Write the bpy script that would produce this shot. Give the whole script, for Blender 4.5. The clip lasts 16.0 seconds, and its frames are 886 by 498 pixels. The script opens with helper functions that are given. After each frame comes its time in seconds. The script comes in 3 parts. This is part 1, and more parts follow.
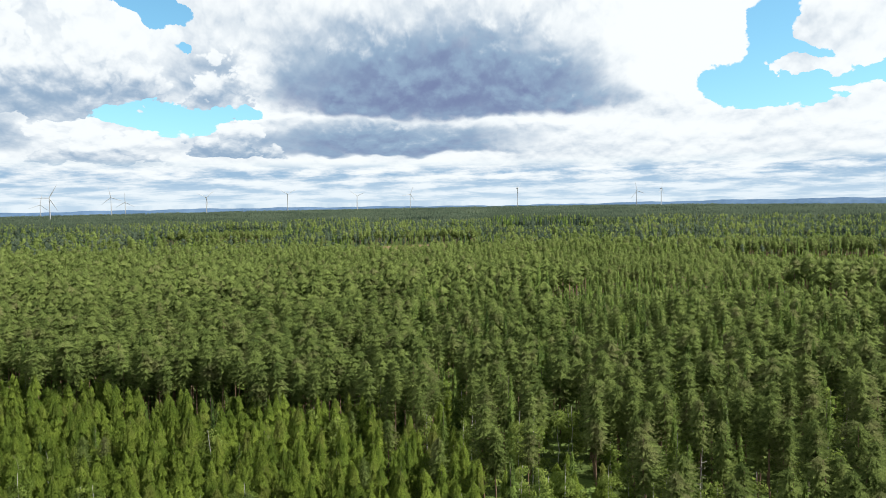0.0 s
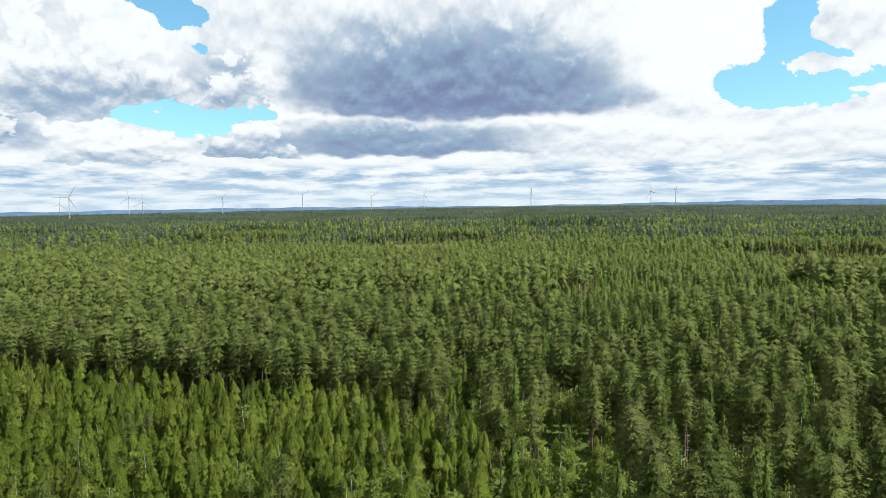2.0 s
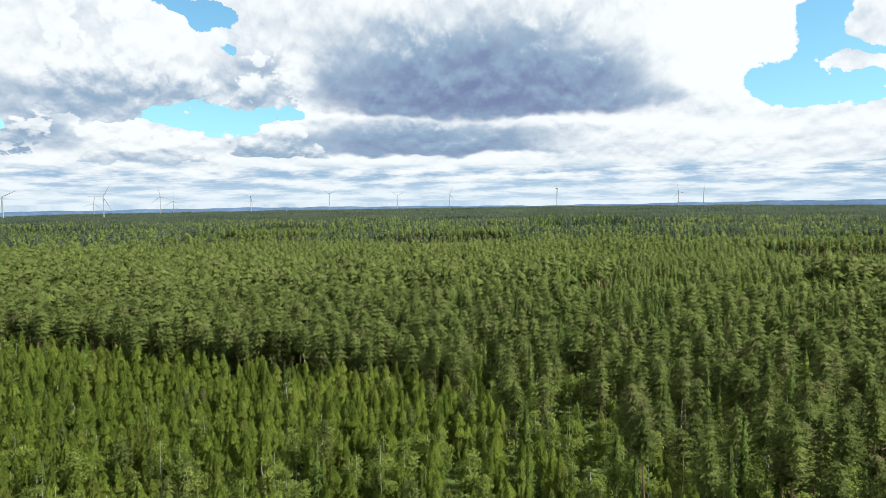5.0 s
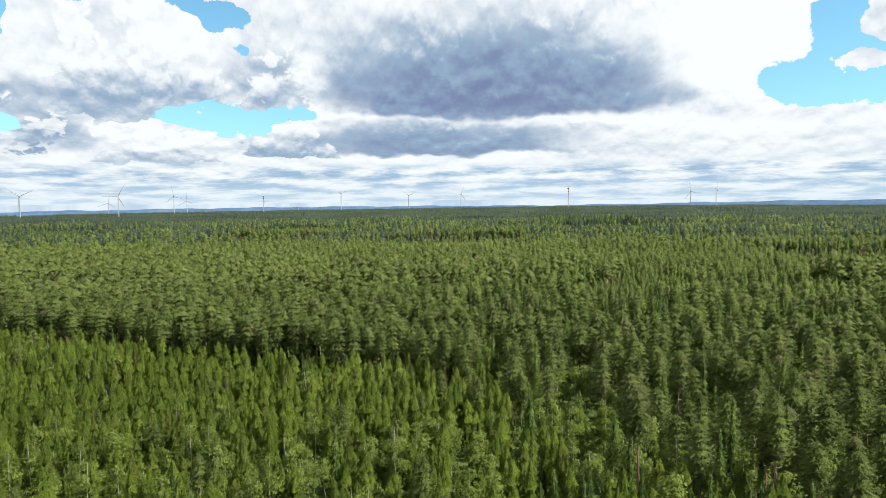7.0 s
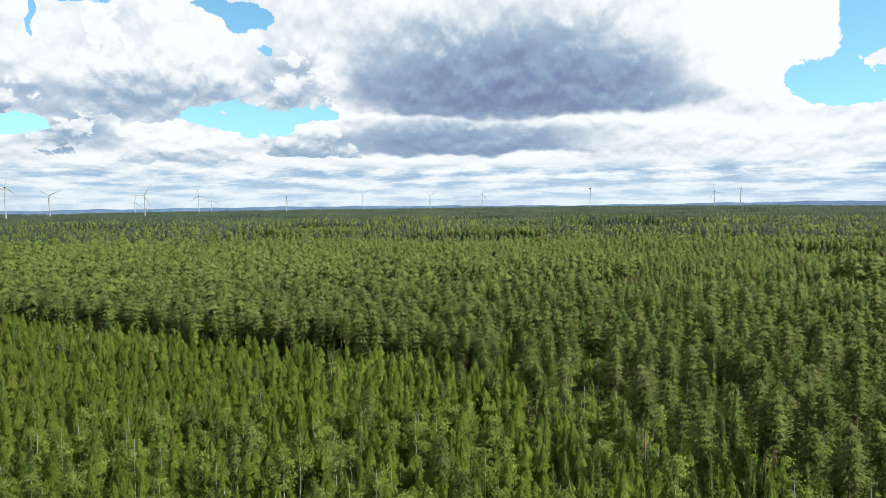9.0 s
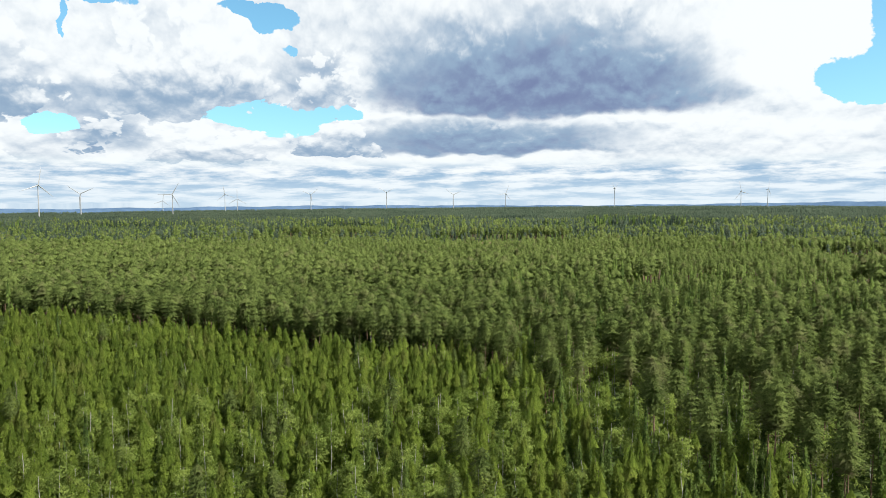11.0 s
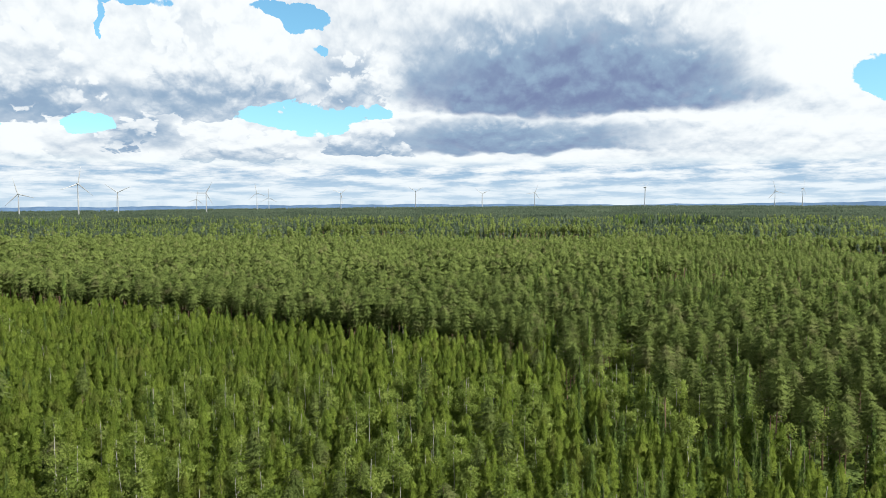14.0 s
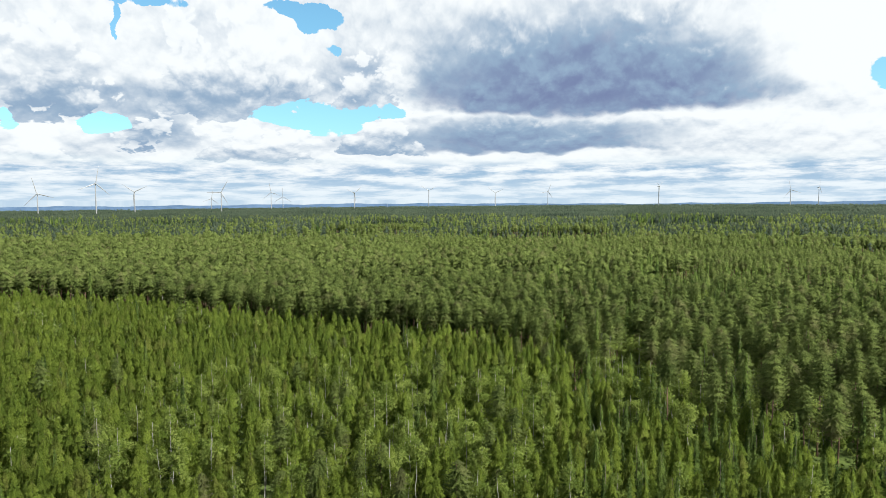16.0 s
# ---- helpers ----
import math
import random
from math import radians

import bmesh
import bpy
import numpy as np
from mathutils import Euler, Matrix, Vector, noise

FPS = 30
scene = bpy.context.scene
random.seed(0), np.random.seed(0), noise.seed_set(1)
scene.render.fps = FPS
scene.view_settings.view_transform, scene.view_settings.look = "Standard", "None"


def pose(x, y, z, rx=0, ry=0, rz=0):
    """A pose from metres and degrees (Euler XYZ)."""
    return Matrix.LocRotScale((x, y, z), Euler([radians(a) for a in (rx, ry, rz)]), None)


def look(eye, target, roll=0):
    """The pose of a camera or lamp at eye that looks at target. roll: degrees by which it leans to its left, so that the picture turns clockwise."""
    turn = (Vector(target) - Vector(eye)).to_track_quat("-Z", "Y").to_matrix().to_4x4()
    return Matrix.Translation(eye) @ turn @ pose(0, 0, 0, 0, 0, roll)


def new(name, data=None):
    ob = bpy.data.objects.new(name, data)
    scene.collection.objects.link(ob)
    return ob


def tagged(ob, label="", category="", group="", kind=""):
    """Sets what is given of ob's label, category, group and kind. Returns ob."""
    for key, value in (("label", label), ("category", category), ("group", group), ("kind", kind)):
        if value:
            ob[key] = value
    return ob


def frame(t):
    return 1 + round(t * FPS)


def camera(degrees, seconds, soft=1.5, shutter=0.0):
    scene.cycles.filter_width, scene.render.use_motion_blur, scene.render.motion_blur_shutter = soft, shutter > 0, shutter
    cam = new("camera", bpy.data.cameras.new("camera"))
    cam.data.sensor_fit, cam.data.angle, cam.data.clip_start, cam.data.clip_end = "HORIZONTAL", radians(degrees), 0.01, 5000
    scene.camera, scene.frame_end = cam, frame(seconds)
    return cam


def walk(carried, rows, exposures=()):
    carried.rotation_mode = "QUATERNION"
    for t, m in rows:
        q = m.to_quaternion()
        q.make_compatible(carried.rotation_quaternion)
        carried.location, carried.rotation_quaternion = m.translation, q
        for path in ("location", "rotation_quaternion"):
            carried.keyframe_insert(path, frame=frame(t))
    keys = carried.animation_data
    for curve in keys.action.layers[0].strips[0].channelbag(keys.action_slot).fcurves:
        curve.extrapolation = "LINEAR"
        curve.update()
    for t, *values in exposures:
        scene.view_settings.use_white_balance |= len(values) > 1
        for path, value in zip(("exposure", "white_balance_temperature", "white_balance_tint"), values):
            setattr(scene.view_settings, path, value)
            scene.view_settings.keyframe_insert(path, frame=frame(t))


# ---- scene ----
# ---- camera ----
cam = camera(65.3, 16.0, soft=0.75)


def aim(x, y, z, turn, tilt, lean):
    """A pose that looks along +y, turned to the left, tilted up and leaning to the left by degrees."""
    return pose(x, y, z) @ pose(0, 0, 0, 0, 0, turn) @ pose(0, 0, 0, 90 + tilt) @ pose(0, 0, 0, 0, 0, lean)


PATH = [
    (0.0, 0.00, 0.00, 50.00, -0.000, -3.882, -0.780),
    (0.5, 0.07, -2.99, 49.94, 0.458, -3.832, -0.745),
    (1.0, 0.18, -6.16, 49.88, 0.753, -3.833, -0.712),
    (1.5, 0.31, -9.26, 49.82, 0.923, -3.837, -0.680),
    (2.0, 0.48, -12.27, 49.76, 1.127, -3.839, -0.647),
    (2.5, 0.68, -15.12, 49.71, 1.420, -3.848, -0.617),
    (3.0, 0.87, -17.74, 49.69, 1.877, -3.854, -0.593),
    (3.5, 1.07, -20.22, 49.68, 2.356, -3.849, -0.579),
    (4.0, 1.19, -22.61, 49.69, 2.773, -3.845, -0.572),
    (6.5, 2.01, -33.19, 49.73, 3.818, -3.865, -0.562),
    (7.0, 2.20, -35.16, 49.69, 4.186, -3.859, -0.552),
    (7.5, 2.39, -37.05, 49.65, 4.628, -3.858, -0.534),
    (8.0, 2.59, -38.89, 49.61, 5.064, -3.862, -0.507),
    (8.5, 2.85, -40.74, 49.55, 5.500, -3.859, -0.472),
    (9.0, 3.12, -42.63, 49.49, 5.942, -3.863, -0.431),
    (11.5, 4.47, -52.69, 49.20, 8.262, -3.901, -0.213),
    (12.0, 4.79, -54.72, 49.18, 8.607, -3.918, -0.180),
    (12.5, 5.15, -56.66, 49.17, 8.922, -3.930, -0.160),
    (13.0, 5.46, -58.56, 49.17, 9.284, -3.940, -0.149),
    (13.5, 5.67, -60.44, 49.18, 9.756, -3.950, -0.144),
    (14.0, 5.87, -62.31, 49.19, 10.232, -3.966, -0.145),
    (14.5, 6.19, -64.13, 49.21, 10.599, -3.987, -0.150),
    (15.0, 6.52, -66.02, 49.22, 10.871, -4.006, -0.163),
    (15.5, 6.85, -67.92, 49.23, 11.110, -4.014, -0.179),
    (16.0, 7.19, -69.80, 49.24, 11.314, -4.031, -0.197),
]
walk(cam, [(row[0], aim(*row[1:])) for row in PATH])

# ---- sun, sky and clouds ----
SUN_AZIMUTH, SUN_HEIGHT = 104.0, 50.0  # degrees to the right of +y, and above the horizon
sun_data = bpy.data.lights.new("sun", "SUN")
sun_data.energy, sun_data.angle, sun_data.color = 5.0, radians(0.6), (1.0, 0.95, 0.86)
sun = new("sun", sun_data)
sun_way = Vector((math.sin(radians(SUN_AZIMUTH)) * math.cos(radians(SUN_HEIGHT)),
                  math.cos(radians(SUN_AZIMUTH)) * math.cos(radians(SUN_HEIGHT)), math.sin(radians(SUN_HEIGHT))))
sun.matrix_world = look(sun_way * 300, (0, 0, 0))
scene.view_settings.exposure = 1.15

world = bpy.data.worlds.new("cloudy_sky")
scene.world = world
world.use_nodes = True
wt = world.node_tree
wt.nodes.clear()


def wnode(kind, **sets):
    n = wt.nodes.new(kind)
    for key, value in sets.items():
        setattr(n, key, value)
    return n


def feed(sock, value):
    if isinstance(value, bpy.types.NodeSocket):
        wt.links.new(value, sock)
    else:
        sock.default_value = value


def wm(op, a, b=0.0, c=0.0, clamp=False):
    n = wnode("ShaderNodeMath", operation=op, use_clamp=clamp)
    feed(n.inputs[0], a), feed(n.inputs[1], b), feed(n.inputs[2], c)
    return n.outputs[0]


def wsmooth(x, lo, hi):
    n = wnode("ShaderNodeMapRange", interpolation_type="SMOOTHSTEP")
    feed(n.inputs[0], x), feed(n.inputs[1], lo), feed(n.inputs[2], hi)
    return n.outputs[0]


def wmix(f, a, b):
    n = wnode("ShaderNodeMix", data_type="RGBA")
    feed(n.inputs[0], f), feed(n.inputs[6], a), feed(n.inputs[7], b)
    return n.outputs[2]


def wvec(x, y, z=0.0):
    n = wnode("ShaderNodeCombineXYZ")
    feed(n.inputs[0], x), feed(n.inputs[1], y), feed(n.inputs[2], z)
    return n.outputs[0]


def wnoise(v, scale, detail=6.0, rough=0.55):
    n = wnode("ShaderNodeTexNoise", noise_dimensions="3D")
    feed(n.inputs["Vector"], v)
    n.inputs["Scale"].default_value, n.inputs["Detail"].default_value, n.inputs["Roughness"].default_value = scale, detail, rough
    return n.outputs["Fac"]


def wsum(terms):
    out = terms[0]
    for term in terms[1:]:
        out = wm("ADD", out, term)
    return out


# Patches of cloud in degrees: azimuth to the right, height, half width, half height, amount.
# Thick, shaded cloud; most of it lies along flat bases.
SHADED = [(-4.2, 9.1, 11.5, 2.72, 0.62), (3.7, 10.7, 10.3, 3.44, 0.34), (-9.9, 13.6, 7.7, 1.42, 0.22), (-2.8, 5.2, 11.1, 1.54, 0.52), (-15.0, 4.5, 5.8, 1.06, 0.34),
          (-30.1, 8.0, 7.0, 1.08, 0.36), (-24.5, 8.5, 3.5, 0.89, 0.26), (-17.7, 9.5, 4.1, 2.30, 0.30), (-31.7, 4.7, 3.8, 1.63, 0.20), (-26.8, 3.5, 5.4, 0.99, 0.20),
          (15.3, 8.0, 1.9, 0.39, 0.34), (10.5, 9.2, 4.8, 2.16, 0.22), (23.2, 4.6, 2.7, 0.38, 0.20), (30.3, 2.9, 2.0, 0.56, 0.22), (-40.5, 7.4, 5.6, 1.41, 0.42),
          (-34.5, 5.3, 2.5, 1.42, 0.50), (-41.4, 2.9, 3.2, 1.04, 0.32), (-41.4, 10.9, 2.8, 2.62, 0.12)]
# Sunlit billows before the shaded cloud.
SUNLIT = [(-14.7, 10.2, 1.5, 1.69, 0.35), (-15.8, 7.4, 1.7, 1.21, 0.45), (8.3, 12.8, 4.9, 1.10, 0.24), (17.9, 11.7, 6.0, 3.65, 0.50), (-28.5, 5.2, 2.6, 1.44, 0.24),
          (-8.3, 7.1, 6.9, 0.45, 0.20), (4.6, 6.5, 8.6, 0.45, 0.22), (-41.7, 4.5, 1.4, 1.34, 0.30)]
# Cumulus clouds, farthest first: azimuth, height of the flat base, half width, height over the base, greyness of the base.
CUMULUS = [(-41.8, 2.6, 3.2, 3.2, 0.45), (-27.2, 3.2, 6.2, 4.0, 0.42), (-34.2, 3.9, 2.3, 3.0, 0.72), (-3.8, 4.2, 12.5, 3.5, 0.84), (-17.2, 3.9, 4.3, 4.0, 0.62),
           (-40.6, 6.1, 4.6, 8.8, 0.62), (-28.1, 7.3, 7.7, 8.8, 0.50), (-17.1, 7.3, 4.0, 4.4, 0.52), (0.5, 7.7, 16.5, 10.7, 0.98)]
# Gaps of clear sky.
GAPS = [(-22.9, 14.9, 2.4, 0.50, 1.20), (-21.0, 14.1, 1.8, 0.87, 1.20), (-19.8, 11.8, 1.1, 0.33, 0.70), (-22.2, 6.9, 4.7, 0.83, 1.10), (-20.5, 6.3, 2.6, 0.93, 1.00),
        (-16.0, 7.2, 1.7, 0.74, 0.90), (25.4, 12.6, 1.9, 2.38, 1.30), (23.4, 8.7, 2.8, 1.45, 1.30), (26.9, 7.8, 4.2, 1.04, 1.20), (31.1, 8.6, 2.3, 0.84, 1.10),
        (-37.2, 5.8, 1.5, 0.73, 1.00), (-43.4, 5.6, 0.7, 0.69, 1.00), (-34.2, 14.5, 2.6, 0.43, 1.10), (-36.0, 12.9, 0.3, 1.08, 0.80), (28.0, 10.2, 1.6, 1.16, 0.80)]
# Small white clouds that float in the gaps.
PUFFS = [(27.3, 9.3, 2.7, 0.75, 1.30), (24.2, 8.0, 0.7, 0.41, 1.00), (31.0, 7.7, 2.1, 0.58, 1.10), (30.6, 11.7, 3.0, 1.78, 1.50), (28.1, 11.5, 1.4, 0.76, 0.80),
         (-17.2, 10.2, 2.6, 2.50, 0.60)]

way = wnode("ShaderNodeTexCoord").outputs["Generated"]
parts = wnode("ShaderNodeSeparateXYZ")
feed(parts.inputs[0], way)
azimuth = wm("MULTIPLY", wm("ARCTAN2", parts.outputs[0], parts.outputs[1]), 57.2958)
height = wm("MULTIPLY", wm("ARCSINE", parts.outputs[2]), 57.2958)
# Layers crowd together towards the horizon.
rise = wm("MULTIPLY", wm("LOGARITHM", wm("ADD", wm("MULTIPLY", wm("MAXIMUM", height, 0.0), 0.34), 1.0), math.e), 15.0)
warp_a = wm("SUBTRACT", wnoise(wvec(azimuth, rise, 3.0), 0.30, 7.0, 0.6), 0.5)
warp_b = wm("SUBTRACT", wnoise(wvec(azimuth, rise, 9.0), 0.30, 7.0, 0.6), 0.5)
az_w = wm("ADD", azimuth, wm("MULTIPLY", warp_a, 3.4))
el_w = wm("ADD", height, wm("MULTIPLY", wm("MULTIPLY", warp_b, 2.8), wsmooth(height, 0.0, 9.0)))


def billow(lift):
    """Cauliflower relief of the clouds, sampled a little higher or lower: the broad form, and the form with its frayed detail."""
    v = wvec(azimuth, wm("ADD", rise, lift), 1.7)
    soft = wnoise(v, 0.16, 3.0, 0.5)
    fine = wnoise(v, 0.60, 8.0, 0.62)
    bent = wvec(wm("ADD", azimuth, wm("MULTIPLY", fine, 1.6)), wm("ADD", wm("ADD", rise, lift), wm("MULTIPLY", soft, 3.0)), 1.7)
    puff = wnode("ShaderNodeTexVoronoi", feature="SMOOTH_F1", voronoi_dimensions="2D")
    feed(puff.inputs["Vector"], bent)
    puff.inputs["Scale"].default_value, puff.inputs["Detail"].default_value, puff.inputs["Roughness"].default_value = 0.42, 3.0, 0.55
    puff.inputs["Smoothness"].default_value = 0.35
    round_tops = wm("SUBTRACT", 1.0, puff.outputs["Distance"])
    broad_form = wsum([wm("MULTIPLY", soft, 0.45), wm("MULTIPLY", fine, 0.10), wm("MULTIPLY", round_tops, 0.45)])
    return broad_form, wsum([wm("MULTIPLY", soft, 0.3), wm("MULTIPLY", fine, 0.35), wm("MULTIPLY", round_tops, 0.35)])


form, relief = billow(0.0)
form_up, _ = billow(0.8)
lit = wm("MULTIPLY", wm("SUBTRACT", form, form_up), 5.0)
frayed = wm("SUBTRACT", relief, 0.47)
bulge = wm("SUBTRACT", form, 0.47)
mist = wm("SUBTRACT", wnoise(wvec(wm("MULTIPLY", azimuth, 0.6), rise, 14.0), 0.22, 2.5, 0.45), 0.5)
WHITE, GREY, DUSK = (0.965, 1.010, 1.030, 1), (0.310, 0.440, 0.600, 1), (0.195, 0.250, 0.430, 1)
az_s = wm("ADD", azimuth, wm("MULTIPLY", wm("SUBTRACT", wnoise(wvec(azimuth, rise, 21.0), 0.22, 3.0, 0.5), 0.5), 5.0))
el_s = wm("ADD", height, wm("MULTIPLY", wm("SUBTRACT", wnoise(wvec(azimuth, rise, 27.0), 0.22, 3.0, 0.5), 0.5), 2.2))


def patch(u, v, az0, el0, half, half_el, under, fall=2.0):
    """A soft oval, cut off more sharply along its under side."""
    du = wm("MULTIPLY", wm("SUBTRACT", u, az0), 1 / half)
    dv = wm("MULTIPLY", wm("SUBTRACT", v, el0), 1 / half_el)
    dv = wm("ADD", wm("MAXIMUM", dv, 0.0), wm("MULTIPLY", wm("MINIMUM", dv, 0.0), under))
    q = wm("ADD", wm("MULTIPLY", du, du), wm("MULTIPLY", dv, dv))
    return wm("EXPONENT", wm("MULTIPLY", wm("POWER", q, fall), -0.7))


air = wnode("ShaderNodeTexSky", sky_type="NISHITA", sun_disc=False, sun_elevation=radians(SUN_HEIGHT), sun_rotation=radians(SUN_AZIMUTH))
air_tone = wnode("ShaderNodeVectorMath", operation="MULTIPLY")
feed(air_tone.inputs[0], air.outputs[0])
air_tone.inputs[1].default_value = (0.118, 0.186, 0.190)
# Far off, the layers close up into pale streaks.
far_noise = wnoise(wvec(wm("MULTIPLY", azimuth, 0.50), rise, 5.0), 0.55, 7.0, 0.60)
far_tone = wmix(wsmooth(far_noise, 0.36, 0.62), (0.32, 0.50, 0.70, 1), WHITE)
low = wsmooth(height, 5.6, 2.6)
sky_colour = wmix(low, air_tone.outputs[0], far_tone)
# Overhead and all round, broken cloud.
over = wm("MAXIMUM", wsmooth(height, 15.0, 20.0), wsmooth(wm("ABSOLUTE", azimuth), 48.0, 56.0))
broken = wm("MULTIPLY", over, wsmooth(wm("ADD", wm("MULTIPLY", frayed, 3.0), 0.25), 0.0, 0.3))
sky_colour = wmix(broken, sky_colour, wmix(wsmooth(wm("MULTIPLY", lit, -0.5), -0.4, 0.6), WHITE, GREY))
hole = wsum([wm("MULTIPLY", patch(az_w, el_w, *g[:4], 1.0), g[4]) for g in GAPS])
puff_body = wsum([wm("MULTIPLY", patch(az_w, el_w, *g[:4], 1.6), g[4]) for g in PUFFS])
hole = wm("SUBTRACT", hole, puff_body)
closed = wsmooth(wm("SUBTRACT", wm("ADD", wm("MULTIPLY", wm("ADD", wm("MULTIPLY", bulge, 2.6), wm("MULTIPLY", frayed, 1.6)), wsmooth(hole, 0.02, 0.5)), 1.02), wm("MULTIPLY", hole, 1.30)), -0.05, 0.34)
shade = wsum([wm("MULTIPLY", patch(az_s, el_s, *g[:4], 1.9, 1.25), g[4] * 0.75) for g in SHADED])
shade = wm("SUBTRACT", shade, wsum([wm("MULTIPLY", patch(az_w, el_w, *g[:4], 1.2), g[4]) for g in SUNLIT]))
# Wisps and billows within the shaded parts, and a little all over.
shade = wsum([shade, wm("MULTIPLY", mist, 0.60), wm("MULTIPLY", frayed, -0.22), wm("MULTIPLY", lit, -0.08), 0.11])


def cloud_tone(dim):
    return wmix(wsmooth(dim, 0.66, 1.35), wmix(wsmooth(dim, 0.0, 0.75), WHITE, GREY), DUSK)


thick = cloud_tone(shade)
for az0, floor_el, half, tall_el, grey in CUMULUS:
    du = wm("MULTIPLY", wm("SUBTRACT", az_s, az0), 1 / half)
    dv = wm("MULTIPLY", wm("SUBTRACT", el_s, floor_el), 1 / tall_el)
    below = wm("MULTIPLY", wm("MINIMUM", dv, 0.0), min(2.2 * tall_el, 9.0))
    above = wm("MAXIMUM", dv, 0.0)
    inside = wm("SUBTRACT", 1.0, wsum([wm("POWER", wm("ABSOLUTE", du), 2.6), wm("MULTIPLY", above, above), wm("MULTIPLY", below, below)]))
    heavy = grey > 0.8
    body = wsmooth(wsum([inside, wm("MULTIPLY", bulge, 0.8 if heavy else 2.2), wm("MULTIPLY", frayed, 0.3 if heavy else 0.7)]), 0.0, 0.75 if heavy else 0.24)
    depth = wsum([dv, wm("MULTIPLY", mist, 0.75), wm("MULTIPLY", bulge, 0.4), wm("MULTIPLY", lit, 0.06), wm("MULTIPLY", wm("ABSOLUTE", du), 0.18)])
    dim = wsum([wm("MULTIPLY", wsmooth(depth, 1.15 if heavy else 0.62, -0.15), grey), wm("MULTIPLY", shade, 0.35), wm("MULTIPLY", lit, -0.05)])
    thick = wmix(body, thick, cloud_tone(dim))
sky_colour = wmix(wm("MULTIPLY", closed, wsmooth(height, 2.4, 3.6)), sky_colour, thick)
# Thin pale vapour just over the horizon.
sky_colour = wmix(wm("MULTIPLY", wsmooth(height, 3.0, 0.0), 0.55), sky_colour, (0.70, 0.84, 0.95, 1))
backdrop = wnode("ShaderNodeBackground")
feed(backdrop.inputs[0], sky_colour)
backdrop.inputs[1].default_value = 0.45
wt.links.new(backdrop.outputs[0], wnode("ShaderNodeOutputWorld").inputs[0])

# ---- materials ----
def material(name):
    m = bpy.data.materials.new(name)
    m.use_nodes = True
    m.node_tree.nodes.clear()
    return m, m.node_tree


def foliage(name, dark, light, through_light=0.48, patch=0.22, shift=0.5, wide=0.012, dry=None, grain=4.5, open_share=0.395):
    """Needles or leaves: varied from shoot to shoot, from tree to tree and over the stand, with some light through
    them.
    """
    m, t = material(name)
    N, L = t.nodes.new, t.links.new
    geo, info, place = N("ShaderNodeNewGeometry"), N("ShaderNodeObjectInfo"), N("ShaderNodeTexNoise")
    L(geo.outputs["Position"], place.inputs["Vector"])
    place.inputs["Scale"].default_value, place.inputs["Detail"].default_value = patch, 3.0
    broad = N("ShaderNodeTexNoise")
    L(geo.outputs["Position"], broad.inputs["Vector"])
    broad.inputs["Scale"].default_value = wide

    def m2(op, a, b):
        n = N("ShaderNodeMath")
        n.operation = op
        for s, v in zip(n.inputs, (a, b)):
            if isinstance(v, (int, float)):
                s.default_value = v
            else:
                L(v, s)
        return n.outputs[0]

    f = m2("ADD", m2("MULTIPLY", m2("SUBTRACT", place.outputs[0], 0.5), 2.4), 0.5)
    f = m2("ADD", f, m2("MULTIPLY", m2("SUBTRACT", geo.outputs["Random Per Island"], 0.5), 0.38))
    f = m2("ADD", f, m2("MULTIPLY", m2("SUBTRACT", info.outputs["Random"], 0.5), 0.35))
    fine = N("ShaderNodeTexNoise")
    L(geo.outputs["Position"], fine.inputs["Vector"])
    fine.inputs["Scale"].default_value, fine.inputs["Detail"].default_value = 1.7, 4.0
    f = m2("ADD", f, m2("MULTIPLY", m2("SUBTRACT", fine.outputs[0], 0.5), 1.0))
    f = m2("ADD", f, m2("MULTIPLY", m2("SUBTRACT", broad.outputs[0], 0.5), shift))
    # Lighter sprigs, and the shade of the hollows between them put into the colour.
    hollow_shade = N("ShaderNodeTexNoise")
    L(geo.outputs["Position"], hollow_shade.inputs["Vector"])
    hollow_shade.inputs["Scale"].default_value, hollow_shade.inputs["Detail"].default_value, hollow_shade.inputs["Roughness"].default_value = grain, 2.0, 0.6
    f = m2("ADD", f, m2("MULTIPLY", m2("SUBTRACT", hollow_shade.outputs[0], 0.5), 2.0))
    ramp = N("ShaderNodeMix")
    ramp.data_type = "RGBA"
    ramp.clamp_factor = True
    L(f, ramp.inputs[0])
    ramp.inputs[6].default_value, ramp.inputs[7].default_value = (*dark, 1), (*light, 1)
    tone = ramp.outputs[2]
    if dry:
        # Here and there a thinner, drier crown.
        thin, some, faded = N("ShaderNodeTexNoise"), N("ShaderNodeMapRange"), N("ShaderNodeMix")
        L(geo.outputs["Position"], thin.inputs["Vector"])
        thin.inputs["Scale"].default_value, thin.inputs["Detail"].default_value = 0.17, 2.0
        L(thin.outputs[0], some.inputs[0])
        some.inputs[1].default_value, some.inputs[2].default_value, some.inputs[4].default_value = 0.54, 0.72, 0.60
        faded.data_type = "RGBA"
        L(some.outputs[0], faded.inputs[0]), L(tone, faded.inputs[6])
        faded.inputs[7].default_value = (*dry, 1)
        tone = faded.outputs[2]
    body, glow, both = N("ShaderNodeBsdfPrincipled"), N("ShaderNodeBsdfTranslucent"), N("ShaderNodeMixShader")
    L(tone, body.inputs["Base Color"]), L(tone, glow.inputs["Color"])
    body.inputs["Roughness"].default_value = 0.75
    body.inputs["Specular IOR Level"].default_value = 0.08
    # Fine needles: relief and fleck of about a hand's width.
    fleck, relief = N("ShaderNodeTexNoise"), N("ShaderNodeBump")
